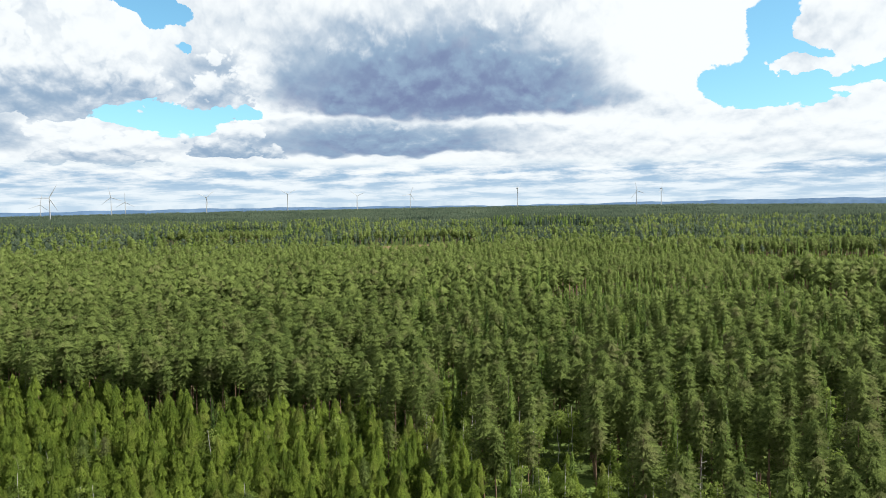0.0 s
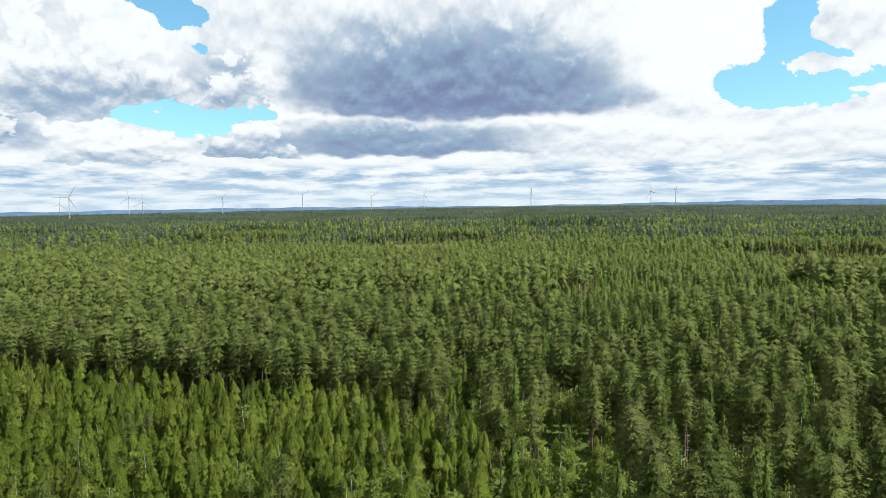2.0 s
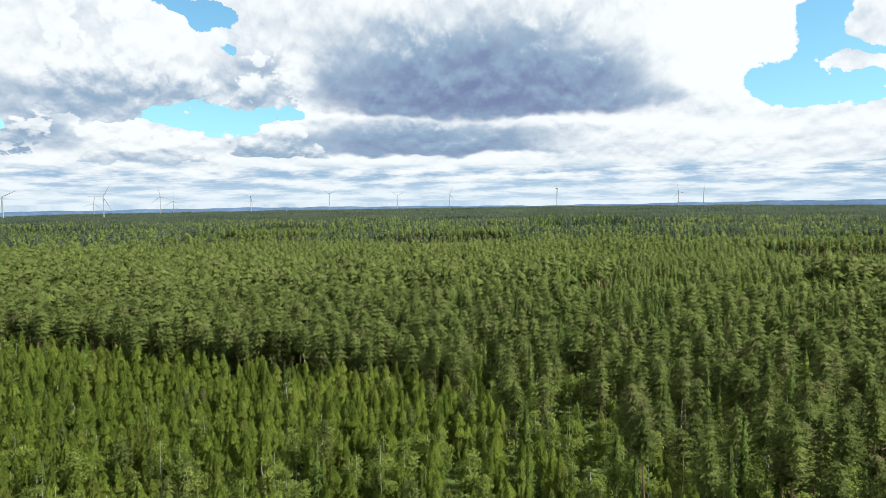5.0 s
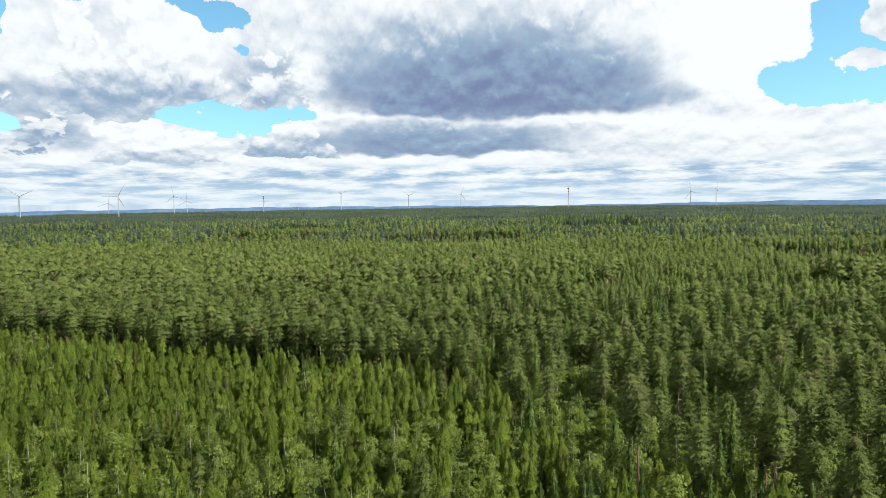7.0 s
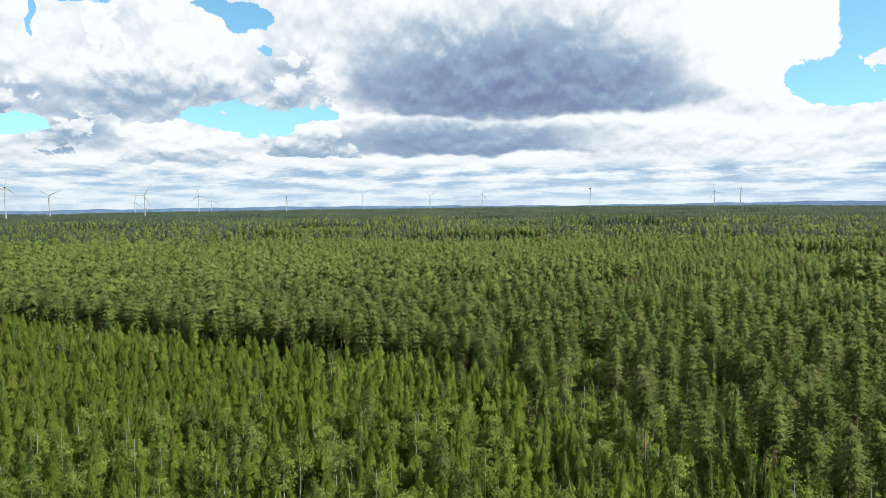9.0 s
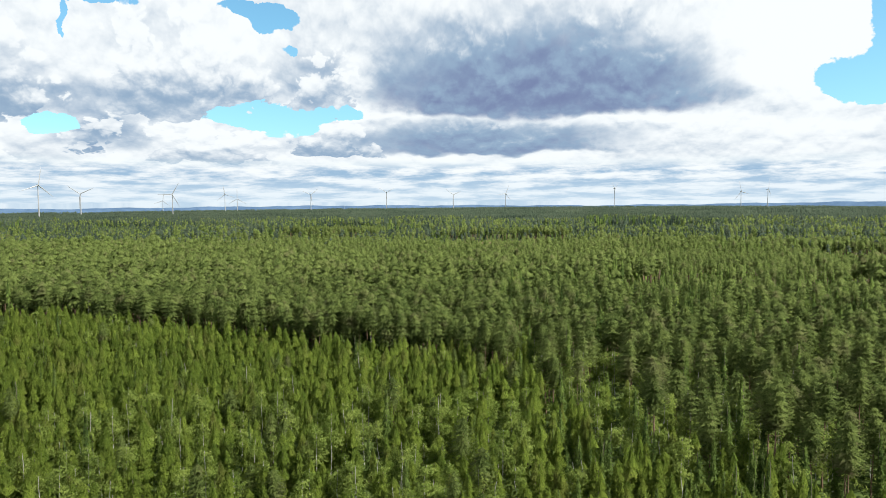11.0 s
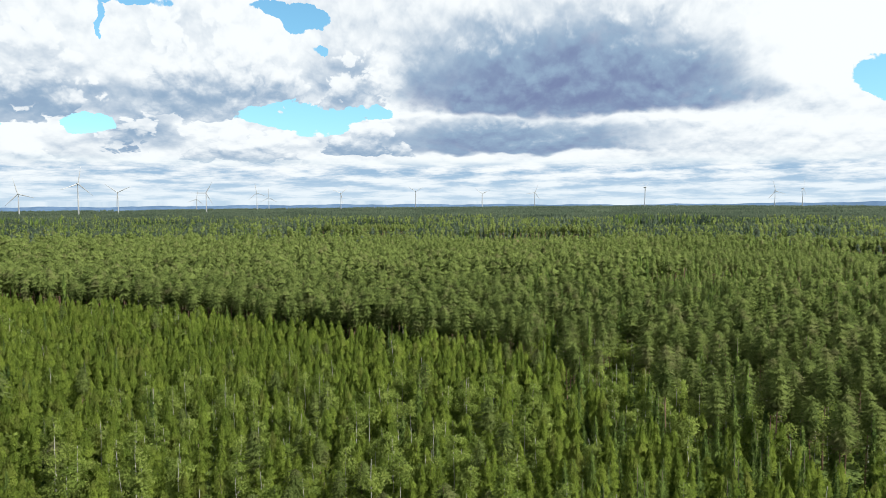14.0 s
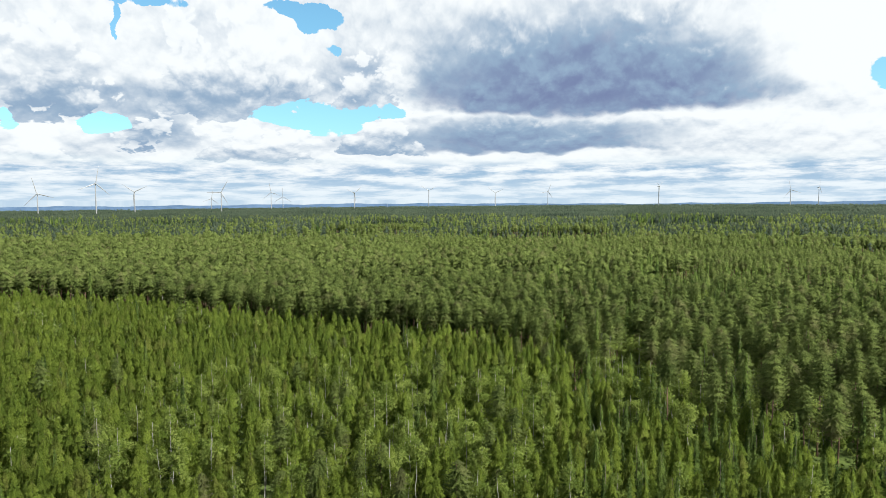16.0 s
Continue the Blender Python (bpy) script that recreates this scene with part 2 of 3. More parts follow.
    L(geo.outputs["Position"], fleck.inputs["Vector"])
    fleck.inputs["Scale"].default_value, fleck.inputs["Detail"].default_value, fleck.inputs["Roughness"].default_value = 3.4, 4.0, 0.7
    relief.inputs["Strength"].default_value, relief.inputs["Distance"].default_value = 0.9, 0.5
    L(fleck.outputs[0], relief.inputs["Height"]), L(relief.outputs[0], body.inputs["Normal"])
    both.inputs[0].default_value = through_light
    L(body.outputs[0], both.inputs[1]), L(glow.outputs[0], both.inputs[2])
    # The sprays are not closed: shade shows between the needles.
    gaps, sieve, air, leafage = N("ShaderNodeTexNoise"), N("ShaderNodeMapRange"), N("ShaderNodeBsdfTransparent"), N("ShaderNodeMixShader")
    L(geo.outputs["Position"], gaps.inputs["Vector"])
    gaps.inputs["Scale"].default_value, gaps.inputs["Detail"].default_value, gaps.inputs["Roughness"].default_value = grain * 1.1, 1.0, 0.6
    L(gaps.outputs[0], sieve.inputs[0])
    sieve.inputs[1].default_value, sieve.inputs[2].default_value = open_share - 0.01, open_share + 0.01
    L(sieve.outputs[0], leafage.inputs[0])
    L(air.outputs[0], leafage.inputs[1]), L(both.outputs[0], leafage.inputs[2])
    L(leafage.outputs[0], N("ShaderNodeOutputMaterial").inputs[0])
    return m


def solid(name, a, b, rough, scale, stretch=(1, 1, 1), bump=0.0, metal=0.0):
    """A rough solid with two-scale variation between two colours."""
    m, t = material(name)
    N, L = t.nodes.new, t.links.new
    co, mp, n1, n2 = N("ShaderNodeTexCoord"), N("ShaderNodeMapping"), N("ShaderNodeTexNoise"), N("ShaderNodeTexNoise")
    L(co.outputs["Object"], mp.inputs[0])
    mp.inputs["Scale"].default_value = stretch
    for n, s in ((n1, scale), (n2, scale * 7)):
        L(mp.outputs[0], n.inputs["Vector"])
        n.inputs["Scale"].default_value, n.inputs["Detail"].default_value = s, 5.0
    add, ramp = N("ShaderNodeMath"), N("ShaderNodeMapRange")
    L(n1.outputs[0], add.inputs[0]), L(n2.outputs[0], add.inputs[1])
    L(add.outputs[0], ramp.inputs[0])
    ramp.inputs[1].default_value, ramp.inputs[2].default_value = 0.75, 1.25
    mix, body = N("ShaderNodeMix"), N("ShaderNodeBsdfPrincipled")
    mix.data_type = "RGBA"
    L(ramp.outputs[0], mix.inputs[0])
    mix.inputs[6].default_value, mix.inputs[7].default_value = (*a, 1), (*b, 1)
    L(mix.outputs[2], body.inputs["Base Color"])
    body.inputs["Roughness"].default_value, body.inputs["Metallic"].default_value = rough, metal
    body.inputs["Specular IOR Level"].default_value = 0.4 if rough < 0.6 else 0.03
    if bump:
        bm_node = N("ShaderNodeBump")
        bm_node.inputs["Strength"].default_value = bump
        L(n2.outputs[0], bm_node.inputs["Height"]), L(bm_node.outputs[0], body.inputs["Normal"])
    L(body.outputs[0], N("ShaderNodeOutputMaterial").inputs[0])
    return m


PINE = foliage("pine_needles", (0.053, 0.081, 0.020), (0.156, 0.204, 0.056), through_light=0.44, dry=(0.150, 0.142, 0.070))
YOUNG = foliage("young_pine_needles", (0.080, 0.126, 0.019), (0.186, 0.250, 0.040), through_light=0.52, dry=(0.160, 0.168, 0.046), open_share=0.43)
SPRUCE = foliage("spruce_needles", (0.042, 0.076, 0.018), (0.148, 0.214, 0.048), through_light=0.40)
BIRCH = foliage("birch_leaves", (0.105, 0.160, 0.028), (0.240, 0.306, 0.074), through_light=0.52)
# Needles of the distance, with the blue-grey of haze put into their colour.
FAR_HAZED = foliage("hazed_far_needles", (0.027, 0.047, 0.033), (0.078, 0.108, 0.072), patch=0.10, shift=3.0, wide=0.005, dry=(0.098, 0.102, 0.066), grain=1.2)
BARK_PINE = solid("pine_bark", (0.10, 0.068, 0.050), (0.20, 0.135, 0.098), 0.9, 1.2, (1, 1, 0.3), 0.5)
BARK_GREY = solid("grey_bark", (0.10, 0.080, 0.065), (0.22, 0.19, 0.16), 0.9, 1.5, (1, 1, 0.3), 0.5)
BARK_BIRCH = solid("birch_bark", (0.22, 0.21, 0.20), (0.50, 0.49, 0.47), 0.7, 1.0, (0.4, 0.4, 2.0), 0.2)
DEADWOOD = solid("weathered_wood", (0.22, 0.20, 0.19), (0.42, 0.39, 0.37), 0.9, 1.5, (1, 1, 0.3), 0.3)
FLOOR = solid("forest_floor", (0.026, 0.042, 0.012), (0.078, 0.108, 0.030), 0.95, 0.4, (1, 1, 1), 0.3)
SLASH = solid("clearing_floor", (0.10, 0.070, 0.042), (0.17, 0.14, 0.078), 0.95, 0.05, (1, 1, 1), 0.3)
GRASS = solid("meadow_grass", (0.065, 0.105, 0.026), (0.125, 0.175, 0.048), 0.9, 0.12, (1, 1, 1), 0.3)
TOWER = solid("grey_white_paint", (0.23, 0.24, 0.25), (0.29, 0.30, 0.31), 0.45, 0.05)
# Wooded hills; the blue is haze painted into the base colour.
HILLS = solid("hazed_hill_woods", (0.042, 0.076, 0.130), (0.066, 0.108, 0.175), 1.0, 0.004)

# ---- mesh helpers ----
def mesh_of(name, verts, tris, mats, slots=None, normals=None):
    """A mesh of triangles from arrays, with soft normals where they are given."""
    me = bpy.data.meshes.new(name)
    me.vertices.add(len(verts))
    me.vertices.foreach_set("co", np.asarray(verts, np.float32).ravel())
    me.loops.add(len(tris) * 3)
    me.loops.foreach_set("vertex_index", np.asarray(tris, np.int32).ravel())
    me.polygons.add(len(tris))
    me.polygons.foreach_set("loop_start", np.arange(0, len(tris) * 3, 3, dtype=np.int32))
    for m in mats:
        me.materials.append(m)
    if slots is not None:
        me.polygons.foreach_set("material_index", np.asarray(slots, np.int32))
    me.update(calc_edges=True)
    if normals is not None:
        me.normals_split_custom_set_from_vertices(np.asarray(normals, np.float32))
    return me


def soft_crown(rng, crown, h, foot, rough=0.22):
    """Normals that lean out from a crown's axis, as its many needles do together, and faces turned the same way."""
    v, f = crown
    n = v * np.array([1, 1, 0])
    n /= np.linalg.norm(n, axis=1)[:, None] + 0.5
    up = np.clip((v[:, 2] - foot) / (h - foot), 0, 1)
    n[:, 2] = 0.30 + 0.75 * up
    n += rng.normal(0, rough, n.shape)
    n /= np.linalg.norm(n, axis=1)[:, None] + 1e-6
    across = np.cross(v[f[:, 1]] - v[f[:, 0]], v[f[:, 2]] - v[f[:, 0]])
    turned = (across * n[f].sum(1)).sum(1) < 0
    f = f.copy()
    f[turned] = f[turned][:, ::-1]
    return v, f, n


def part(name, me, parent, label=""):
    ob = new(name, me)
    ob.parent = parent
    return tagged(ob, label)


def tube(path, radii, sides):
    """A tapered tube along points."""
    verts, tris = [], []
    for p, r in zip(path, radii):
        for k in range(sides):
            a = 2 * math.pi * k / sides
            verts.append((p[0] + r * math.cos(a), p[1] + r * math.sin(a), p[2]))
    for i in range(len(path) - 1):
        for k in range(sides):
            a, b = i * sides + k, i * sides + (k + 1) % sides
            tris += [(a, b, b + sides), (a, b + sides, a + sides)]
    return np.array(verts), np.array(tris)


def sprigs(rng, root, way, facing, length, width, fold=0.12):
    """Needled shoots or leafy twigs: a kite from each root along its way, its face turned to facing and folded a little."""
    n = len(root)
    f = way / (np.linalg.norm(way, axis=1)[:, None] + 1e-6)
    side = np.cross(f, facing)
    side /= np.linalg.norm(side, axis=1)[:, None] + 1e-6
    lift = np.cross(side, f)
    long = (length * rng.uniform(0.7, 1.3, n))[:, None]
    half = (width * rng.uniform(0.35, 0.65, n))[:, None]
    mid = root + f * long * rng.uniform(0.40, 0.62, n)[:, None]
    verts = np.empty((n, 4, 3))
    verts[:, 0], verts[:, 2] = root, root + f * long
    verts[:, 1] = mid + side * half - lift * half * fold * 2
    verts[:, 3] = mid - side * half * rng.uniform(0.7, 1.2, n)[:, None] - lift * half * fold * 2
    at = (np.arange(n) * 4)[:, None]
    return verts.reshape(-1, 3), np.stack([at + np.array([[0, 1, 2]]), at + np.array([[0, 2, 3]])], 1).reshape(-1, 3)


def crown_skirts(rng, h, base, radius, tiers, lobes, shape, steep, tip_drop, notch):
    """A conifer's crown as whorls of boughs: each a skirt whose rim runs out into bough tips with notches between them."""
    t = (np.arange(tiers) + rng.uniform(-0.3, 0.3, tiers)) / tiers
    t = np.clip(t, 0, 1)
    gap = (h - base) / tiers
    n = lobes * 2
    a = (np.arange(n) * math.pi / lobes)[None] + rng.uniform(0, 6.28, (tiers, 1)) + rng.normal(0, 0.35 / lobes, (tiers, n))
    tip = (np.arange(n) % 2 == 0)[None]
    lean = 1 + 0.20 * np.cos(a - rng.uniform(0, 6.28)) + 0.10 * np.cos(2 * a - rng.uniform(0, 6.28, (tiers, 1)))
    r = (shape(t) * radius)[:, None] * lean * np.where(tip, rng.uniform(0.78, 1.22, (tiers, n)), notch * rng.uniform(0.8, 1.2, (tiers, n))) + 0.06
    z = (base + t * (h - base))[:, None] - np.where(tip, tip_drop * r, -0.10 * gap) + rng.normal(0, 0.13, (tiers, n)) * gap
    off = rng.normal(0, 0.07 * radius, (tiers, 2)) * (1 - t)[:, None]
    verts = np.empty((tiers, n + 1, 3))
    verts[:, :n, 0], verts[:, :n, 1], verts[:, :n, 2] = r * np.cos(a) + off[:, :1], r * np.sin(a) + off[:, 1:], z
    verts[:, n, :2] = off * 0.3
    verts[:, n, 2] = np.minimum(h, base + t * (h - base) + gap * steep)
    verts[-1, n, 2] = h
    k = np.arange(n)
    fan = np.column_stack([k, (k + 1) % n, np.full(n, n)])
    return verts.reshape(-1, 3), (fan[None] + (np.arange(tiers) * (n + 1))[:, None, None]).reshape(-1, 3)


def crown_shoots(rng, h, base, radius, count, shape, sweep, size):
    """Shoots all over a conifer's crown. sweep: outward and upward shares of a shoot's way; size: its length and width."""
    w = rng.random(count * 4)
    w = w[rng.random(count * 4) < shape(w) * 0.8 + 0.2][:count]
    a = rng.uniform(0, 2 * math.pi, len(w))
    out = np.column_stack([np.cos(a), np.sin(a), np.zeros(len(w))])
    run = radius * shape(w) * np.sqrt(rng.uniform(0.35, 1.05, len(w)))
    root = out * run[:, None]
    root[:, 2] = base + w * (h - base) * 0.97 - 0.3 * size[0] * sweep[1]
    way = out * sweep[0] + np.array([0, 0, sweep[1]]) + rng.normal(0, 0.30, (len(w), 3))
    small = 1.1 - 0.45 * w
    root = np.vstack([root, [(0, 0, h - size[0] * 0.6)]])
    way = np.vstack([way, [(0.05, 0, 1)]])
    facing = np.vstack([out + np.array([0, 0, 0.5]) + rng.normal(0, 0.4, (len(w), 3)), [(1, 0, 0)]])
    return sprigs(rng, root, way, facing, size[0] * np.append(small, 0.9), size[1] * np.append(small, 0.6))


def crown_clumps(rng, h, base, radius, count, size, clumps):
    """A broad-leaved crown: leafy clumps round the limbs, with gaps between them."""
    t = rng.uniform(0.02, 0.97, clumps)
    a = rng.uniform(0, 2 * math.pi, clumps)
    r = radius * np.sin(np.clip(t * 0.86 + 0.14, 0.08, 0.93) * math.pi) ** 0.7 * rng.uniform(0.3, 0.85, clumps)
    mid = np.column_stack([r * np.cos(a), r * np.sin(a), base + t * (h - base) * 0.93])
    k = rng.integers(0, clumps, count)
    away = rng.normal(0, 1, (count, 3)) + np.array([0, 0, 0.30])
    away /= np.linalg.norm(away, axis=1)[:, None]
    c = mid[k] + away * (radius * 0.42 * rng.uniform(0.55, 1.05, count))[:, None] * np.array([1, 1, 0.75])
    way = rng.normal(0, 1, (count, 3)) + np.array([0, 0, -0.2])
    return sprigs(rng, c, way, away + rng.normal(0, 0.35, (count, 3)), size[0], size[1])


def pine_outline(t):
    return np.interp(t, (0, 0.22, 0.55, 0.85, 1), (0.62, 1.0, 0.92, 0.60, 0.14))


def narrow_cone(t):
    return np.clip(1 - t, 0, 1) ** 0.85 + 0.03


def full_cone(t):
    return np.interp(t, (0, 0.15, 0.5, 0.8, 1), (0.85, 1.0, 0.84, 0.50, 0.05))


def bend(rng, h, n, sway):
    """The line of a trunk."""
    z = np.linspace(0, h, n)
    x, y = np.cumsum(rng.normal(0, sway, n)) - 0, np.cumsum(rng.normal(0, sway, n))
    x[0] = y[0] = 0
    return np.column_stack([x, y, z])


def limb(rng, z, length, up, r):
    a = rng.uniform(0, 2 * math.pi)
    d = np.array([math.cos(a), math.sin(a), up])
    side = np.array([-math.sin(a), math.cos(a), 0]) * r
    tip, root = d * length + np.array([0, 0, z]), np.array([0, 0, z])
    v = np.array([root + side, root - side, root + np.array([0, 0, r * 1.6]), tip])
    return v, np.array([(0, 3, 1), (1, 3, 2), (2, 3, 0)])


def join(pieces):
    verts, tris, at = [], [], 0
    for v, f in pieces:
        verts.append(v), tris.append(np.asarray(f) + at)
        at += len(v)
    return np.vstack(verts), np.vstack(tris)


def make_tree(kind, rng, level):
    """Crown and trunk of one tree; level 0 is the fullest."""
    sides, rings = ((6, 7), (3, 3), (3, 2), (3, 2))[level]
    if kind == "pine":
        h, base, r = rng.uniform(15.5, 20.0), rng.uniform(0.42, 0.60), rng.uniform(2.1, 2.95)
        tiers, lobes, count = ((10, 9, 330), (8, 7, 84), (5, 5, 4), (3, 3, 0))[level]
        size = ((0.60, 0.28), (0.90, 0.44), (1.5, 0.9), (0, 0))[level]
        shape, sweep, steep, tip_drop, notch = pine_outline, (0.9, 0.6), 1.25, 0.06, 0.40
        width, limbs = 0.17, 14
    elif kind == "young_pine":
        h, base, r = rng.uniform(8.0, 11.6), 0.05, rng.uniform(1.55, 2.2)
        tiers, lobes, count = ((10, 8, 340), (6, 6, 72), (4, 4, 5), (3, 3, 0))[level]
        size = ((0.62, 0.20), (0.88, 0.30), (1.4, 0.7), (0, 0))[level]
        shape, sweep, steep, tip_drop, notch = full_cone, (0.40, 1.0), 1.9, -0.30, 0.48
        width, limbs = 0.09, 0
    elif kind == "spruce":
        h, base, r = rng.uniform(12.0, 18.5), 0.10, rng.uniform(1.5, 2.1)
        tiers, lobes, count = ((17, 9, 230), (12, 7, 44), (7, 4, 0), (4, 3, 0))[level]
        size = ((0.60, 0.30), (0.85, 0.45), (1.5, 1.2), (0, 0))[level]
        shape, sweep, steep, tip_drop, notch = narrow_cone, (1.0, -0.05), 1.9, 0.38, 0.45
        width, limbs = 0.15, 0
    else:
        h, base, r = rng.uniform(9.0, 13.5), rng.uniform(0.26, 0.40), rng.uniform(1.7, 2.5)
        count, clumps = ((720, 15), (150, 10), (40, 6), (9, 4))[level]
        size = ((0.42, 0.34), (0.78, 0.66), (1.35, 1.15), (2.4, 2.0))[level]
        width, limbs = 0.085, 0
    if kind == "birch":
        crown = crown_clumps(rng, h, base * h, r, count, size, clumps)
    else:
        skirt = (0.80, 0.88, 1.0, 1.1)[level] * (0.88 if kind == "young_pine" else 1.0)
        crown = crown_skirts(rng, h, base * h, r * skirt, tiers, lobes, shape, steep, tip_drop, notch)
        if count:
            crown = join([crown_shoots(rng, h, base * h, r, count, shape, sweep, size), crown])
    line = bend(rng, h * 0.97, rings, 0.06 if kind in ("spruce", "young_pine") else 0.11)
    pieces = [tube(line, np.linspace(width, 0.025, rings) * (1 if level < 2 else 1.5), sides)]
    if level == 0:
        for _ in range(limbs):
            z = rng.uniform(base * 0.75, 0.92) * h
            pieces.append(limb(rng, z, r * rng.uniform(0.5, 0.9) * (1.25 - z / h), 0.35, 0.05))
    trunk = join(pieces)
    return soft_crown(rng, crown, h, base * h), trunk


LEAVES = {"pine": PINE, "young_pine": YOUNG, "spruce": SPRUCE, "birch": BIRCH}
BARKS = {"pine": BARK_PINE, "young_pine": BARK_GREY, "spruce": BARK_GREY, "birch": BARK_BIRCH}
KINDS = ("pine", "young_pine", "spruce", "birch")

# ---- the plan of the forest ----
# The young stand lies before this line; the old wood stands behind it.
EDGE_X = (-420, -248, -205, -174, -140, -115, -90, -64, -40, -17, -6, 2, 6, 11, 18, 27, 43, 54, 90, 160)
EDGE_Y = (232, 199, 192, 187, 177, 169, 160, 151, 146, 137, 130, 120, 101, 83, 74, 70, 61, 54, 38, 18)



def land(x, y):
    """Height of the ground: level near by, falling away far off to one side."""
    az, r = np.degrees(np.arctan2(x, y)), np.hypot(x, y)
    drop = np.interp(az, (-60, -44, -30, -17, -8, 3, 20, 33, 50), (-17, -15, -11, -4, -1, 5, 6, -3, -3))
    s = np.clip((r - 1500) / 3000, 0, 1)
    return drop * s * s * (3 - 2 * s)


def zone(x, y, rng):
    """Share of kinds, scale of height, and how likely a tree stands at each place."""
    n = len(x)
    edge = np.interp(x, EDGE_X, EDGE_Y) + 2.5 * np.sin(x * 0.21) + 1.5 * np.sin(x * 0.53)
    share = np.zeros((n, 4))
    share[:] = (0.68, 0.0, 0.26, 0.06)
    tall = np.ones(n)
    keep = np.full(n, 0.50)
    # Beyond, a patchwork of stands of different ages.
    seeds = np.random.default_rng(11)
    sx, sy = seeds.uniform(-1500, 1300, 160), seeds.uniform(200, 1600, 160)
    age = seeds.choice((0.55, 0.75, 0.88, 0.95, 1.0, 1.05, 1.12), 160)
    near_seed = np.empty(n, int)
    wx, wy = x + 14 * np.sin(y * 0.05), y + 14 * np.sin(x * 0.06)
    for i in range(0, n, 4000):
        near_seed[i:i + 4000] = ((wx[i:i + 4000, None] - sx) ** 2 + ((wy[i:i + 4000, None] - sy) * 1.25) ** 2).argmin(1)
    beyond = y > 255
    tall[beyond] *= age[near_seed[beyond]]
    firs = beyond & (near_seed % 5 == 0)
    share[firs] = (0.35, 0.0, 0.6, 0.05)
    share[(x > 0.15 * y) & (y > 420)] = (0.60, 0.0, 0.32, 0.08)
    left = (x < -4) & (y < 420)
    share[left] = (0.86, 0.0, 0.08, 0.06)
    keep[left] = np.where(y[left] < 300, 0.68, 0.58)
    right = (x >= -4) & (y < 260)
    share[right] = (0.62, 0.0, 0.15, 0.23)
    keep[right] = 0.46
    dark = (x > -10) & (x < 160) & (y > 175) & (y < 330)
    share[dark] = (0.40, 0.0, 0.55, 0.05)
    mixed_rim = (x > -4) & (x < 34) & (y - edge < 40)
    share[mixed_rim] = (0.26, 0.30, 0.12, 0.32)
    keep[mixed_rim] = 0.52
    rim = (x > 14) & (x < 80) & (y - edge < 14)
    share[rim] = (0.22, 0.0, 0.16, 0.62)
    keep[rim] = 0.62
    young = y < edge
    share[young] = (0.010, 0.905, 0.062, 0.023)
    leafy = young & (x > -92) & (x < 2) & (y > 20) & (y < 92 + 0.1 * x)
    share[leafy] = (0.03, 0.62, 0.05, 0.30)
    green = young & (x > 4)
    share[green] = (0.0, 0.58, 0.38, 0.04)
    keep[young] = 0.93
    keep[leafy] = 0.85
        # Felled and replanted ground.
    slash = (((x + 35) / 105) ** 2 + ((y - 690) / 125) ** 2) < 1
    share[slash] = (0.55, 0.30, 0.05, 0.10)
    keep[slash] = 0.07
    tall[slash] = 0.75
    for x0, x1, y0, y1 in ((-345, -205, 640, 836), (215, 350, 440, 543), (100, 250, 1000, 1290), (-1150, -842, 740, 868), (-104, -84, 384, 410)):
        low = (x > x0) & (x < x1) & (y > y0) & (y < y1)
        share[low] = (0.0, 0.90, 0.04, 0.06)
        keep[low] = 0.5
        tall[low] = 0.6
    fir = ((x > 95) & (x < 290) & (y > 1290) & (y < 1450)) | ((x > -1150) & (x < -838) & (y > 870) & (y < 1010))
    share[fir] = (0.05, 0.0, 0.95, 0.0)
    tall[fir] = 1.3
    keep[fir] = 0.8
    glade = (((x - 21) / 5) ** 2 + ((y - 117) / 6) ** 2 < 1) | (((x - 61) / 4) ** 2 + ((y - 92) / 4) ** 2 < 1)
    keep[glade] = 0.0
    mixed = share.cumsum(1) / share.sum(1)[:, None]
    kind = (rng.random(n)[:, None] > mixed).sum(1).clip(0, 3)
    small = young & (kind != 1)
    tall[small] *= np.where(kind[small] == 3, rng.uniform(0.80, 1.10, small.sum()), rng.uniform(0.52, 0.82, small.sum()))
    return kind, tall * rng.uniform(0.88, 1.1, n), rng.random(n) < keep


def scatter(rng, near, far, step):
    """Jittered places in the wedge of country that is seen, between two distances."""
    xs = np.arange(-far * 0.86, far * 0.80, step)
    ys = np.arange(-45, far, step)
    x, y = (g.ravel() for g in np.meshgrid(xs, ys))
    x, y = x + rng.uniform(-0.5, 0.5, len(x)) * step, y + rng.uniform(-0.5, 0.5, len(x)) * step
    d = np.hypot(x - 3, y + 40) * (1 + 0.16 * (rng.random(len(x)) - 0.5) * np.clip((np.hypot(x, y) - 150) / 150, 0, 2))
    az = np.degrees(np.arctan2(x, y + 78))
    ok = (d >= near) & (d < far) & (az > -51) & (az < 40) & (y > -10)
    return x[ok], y[ok]


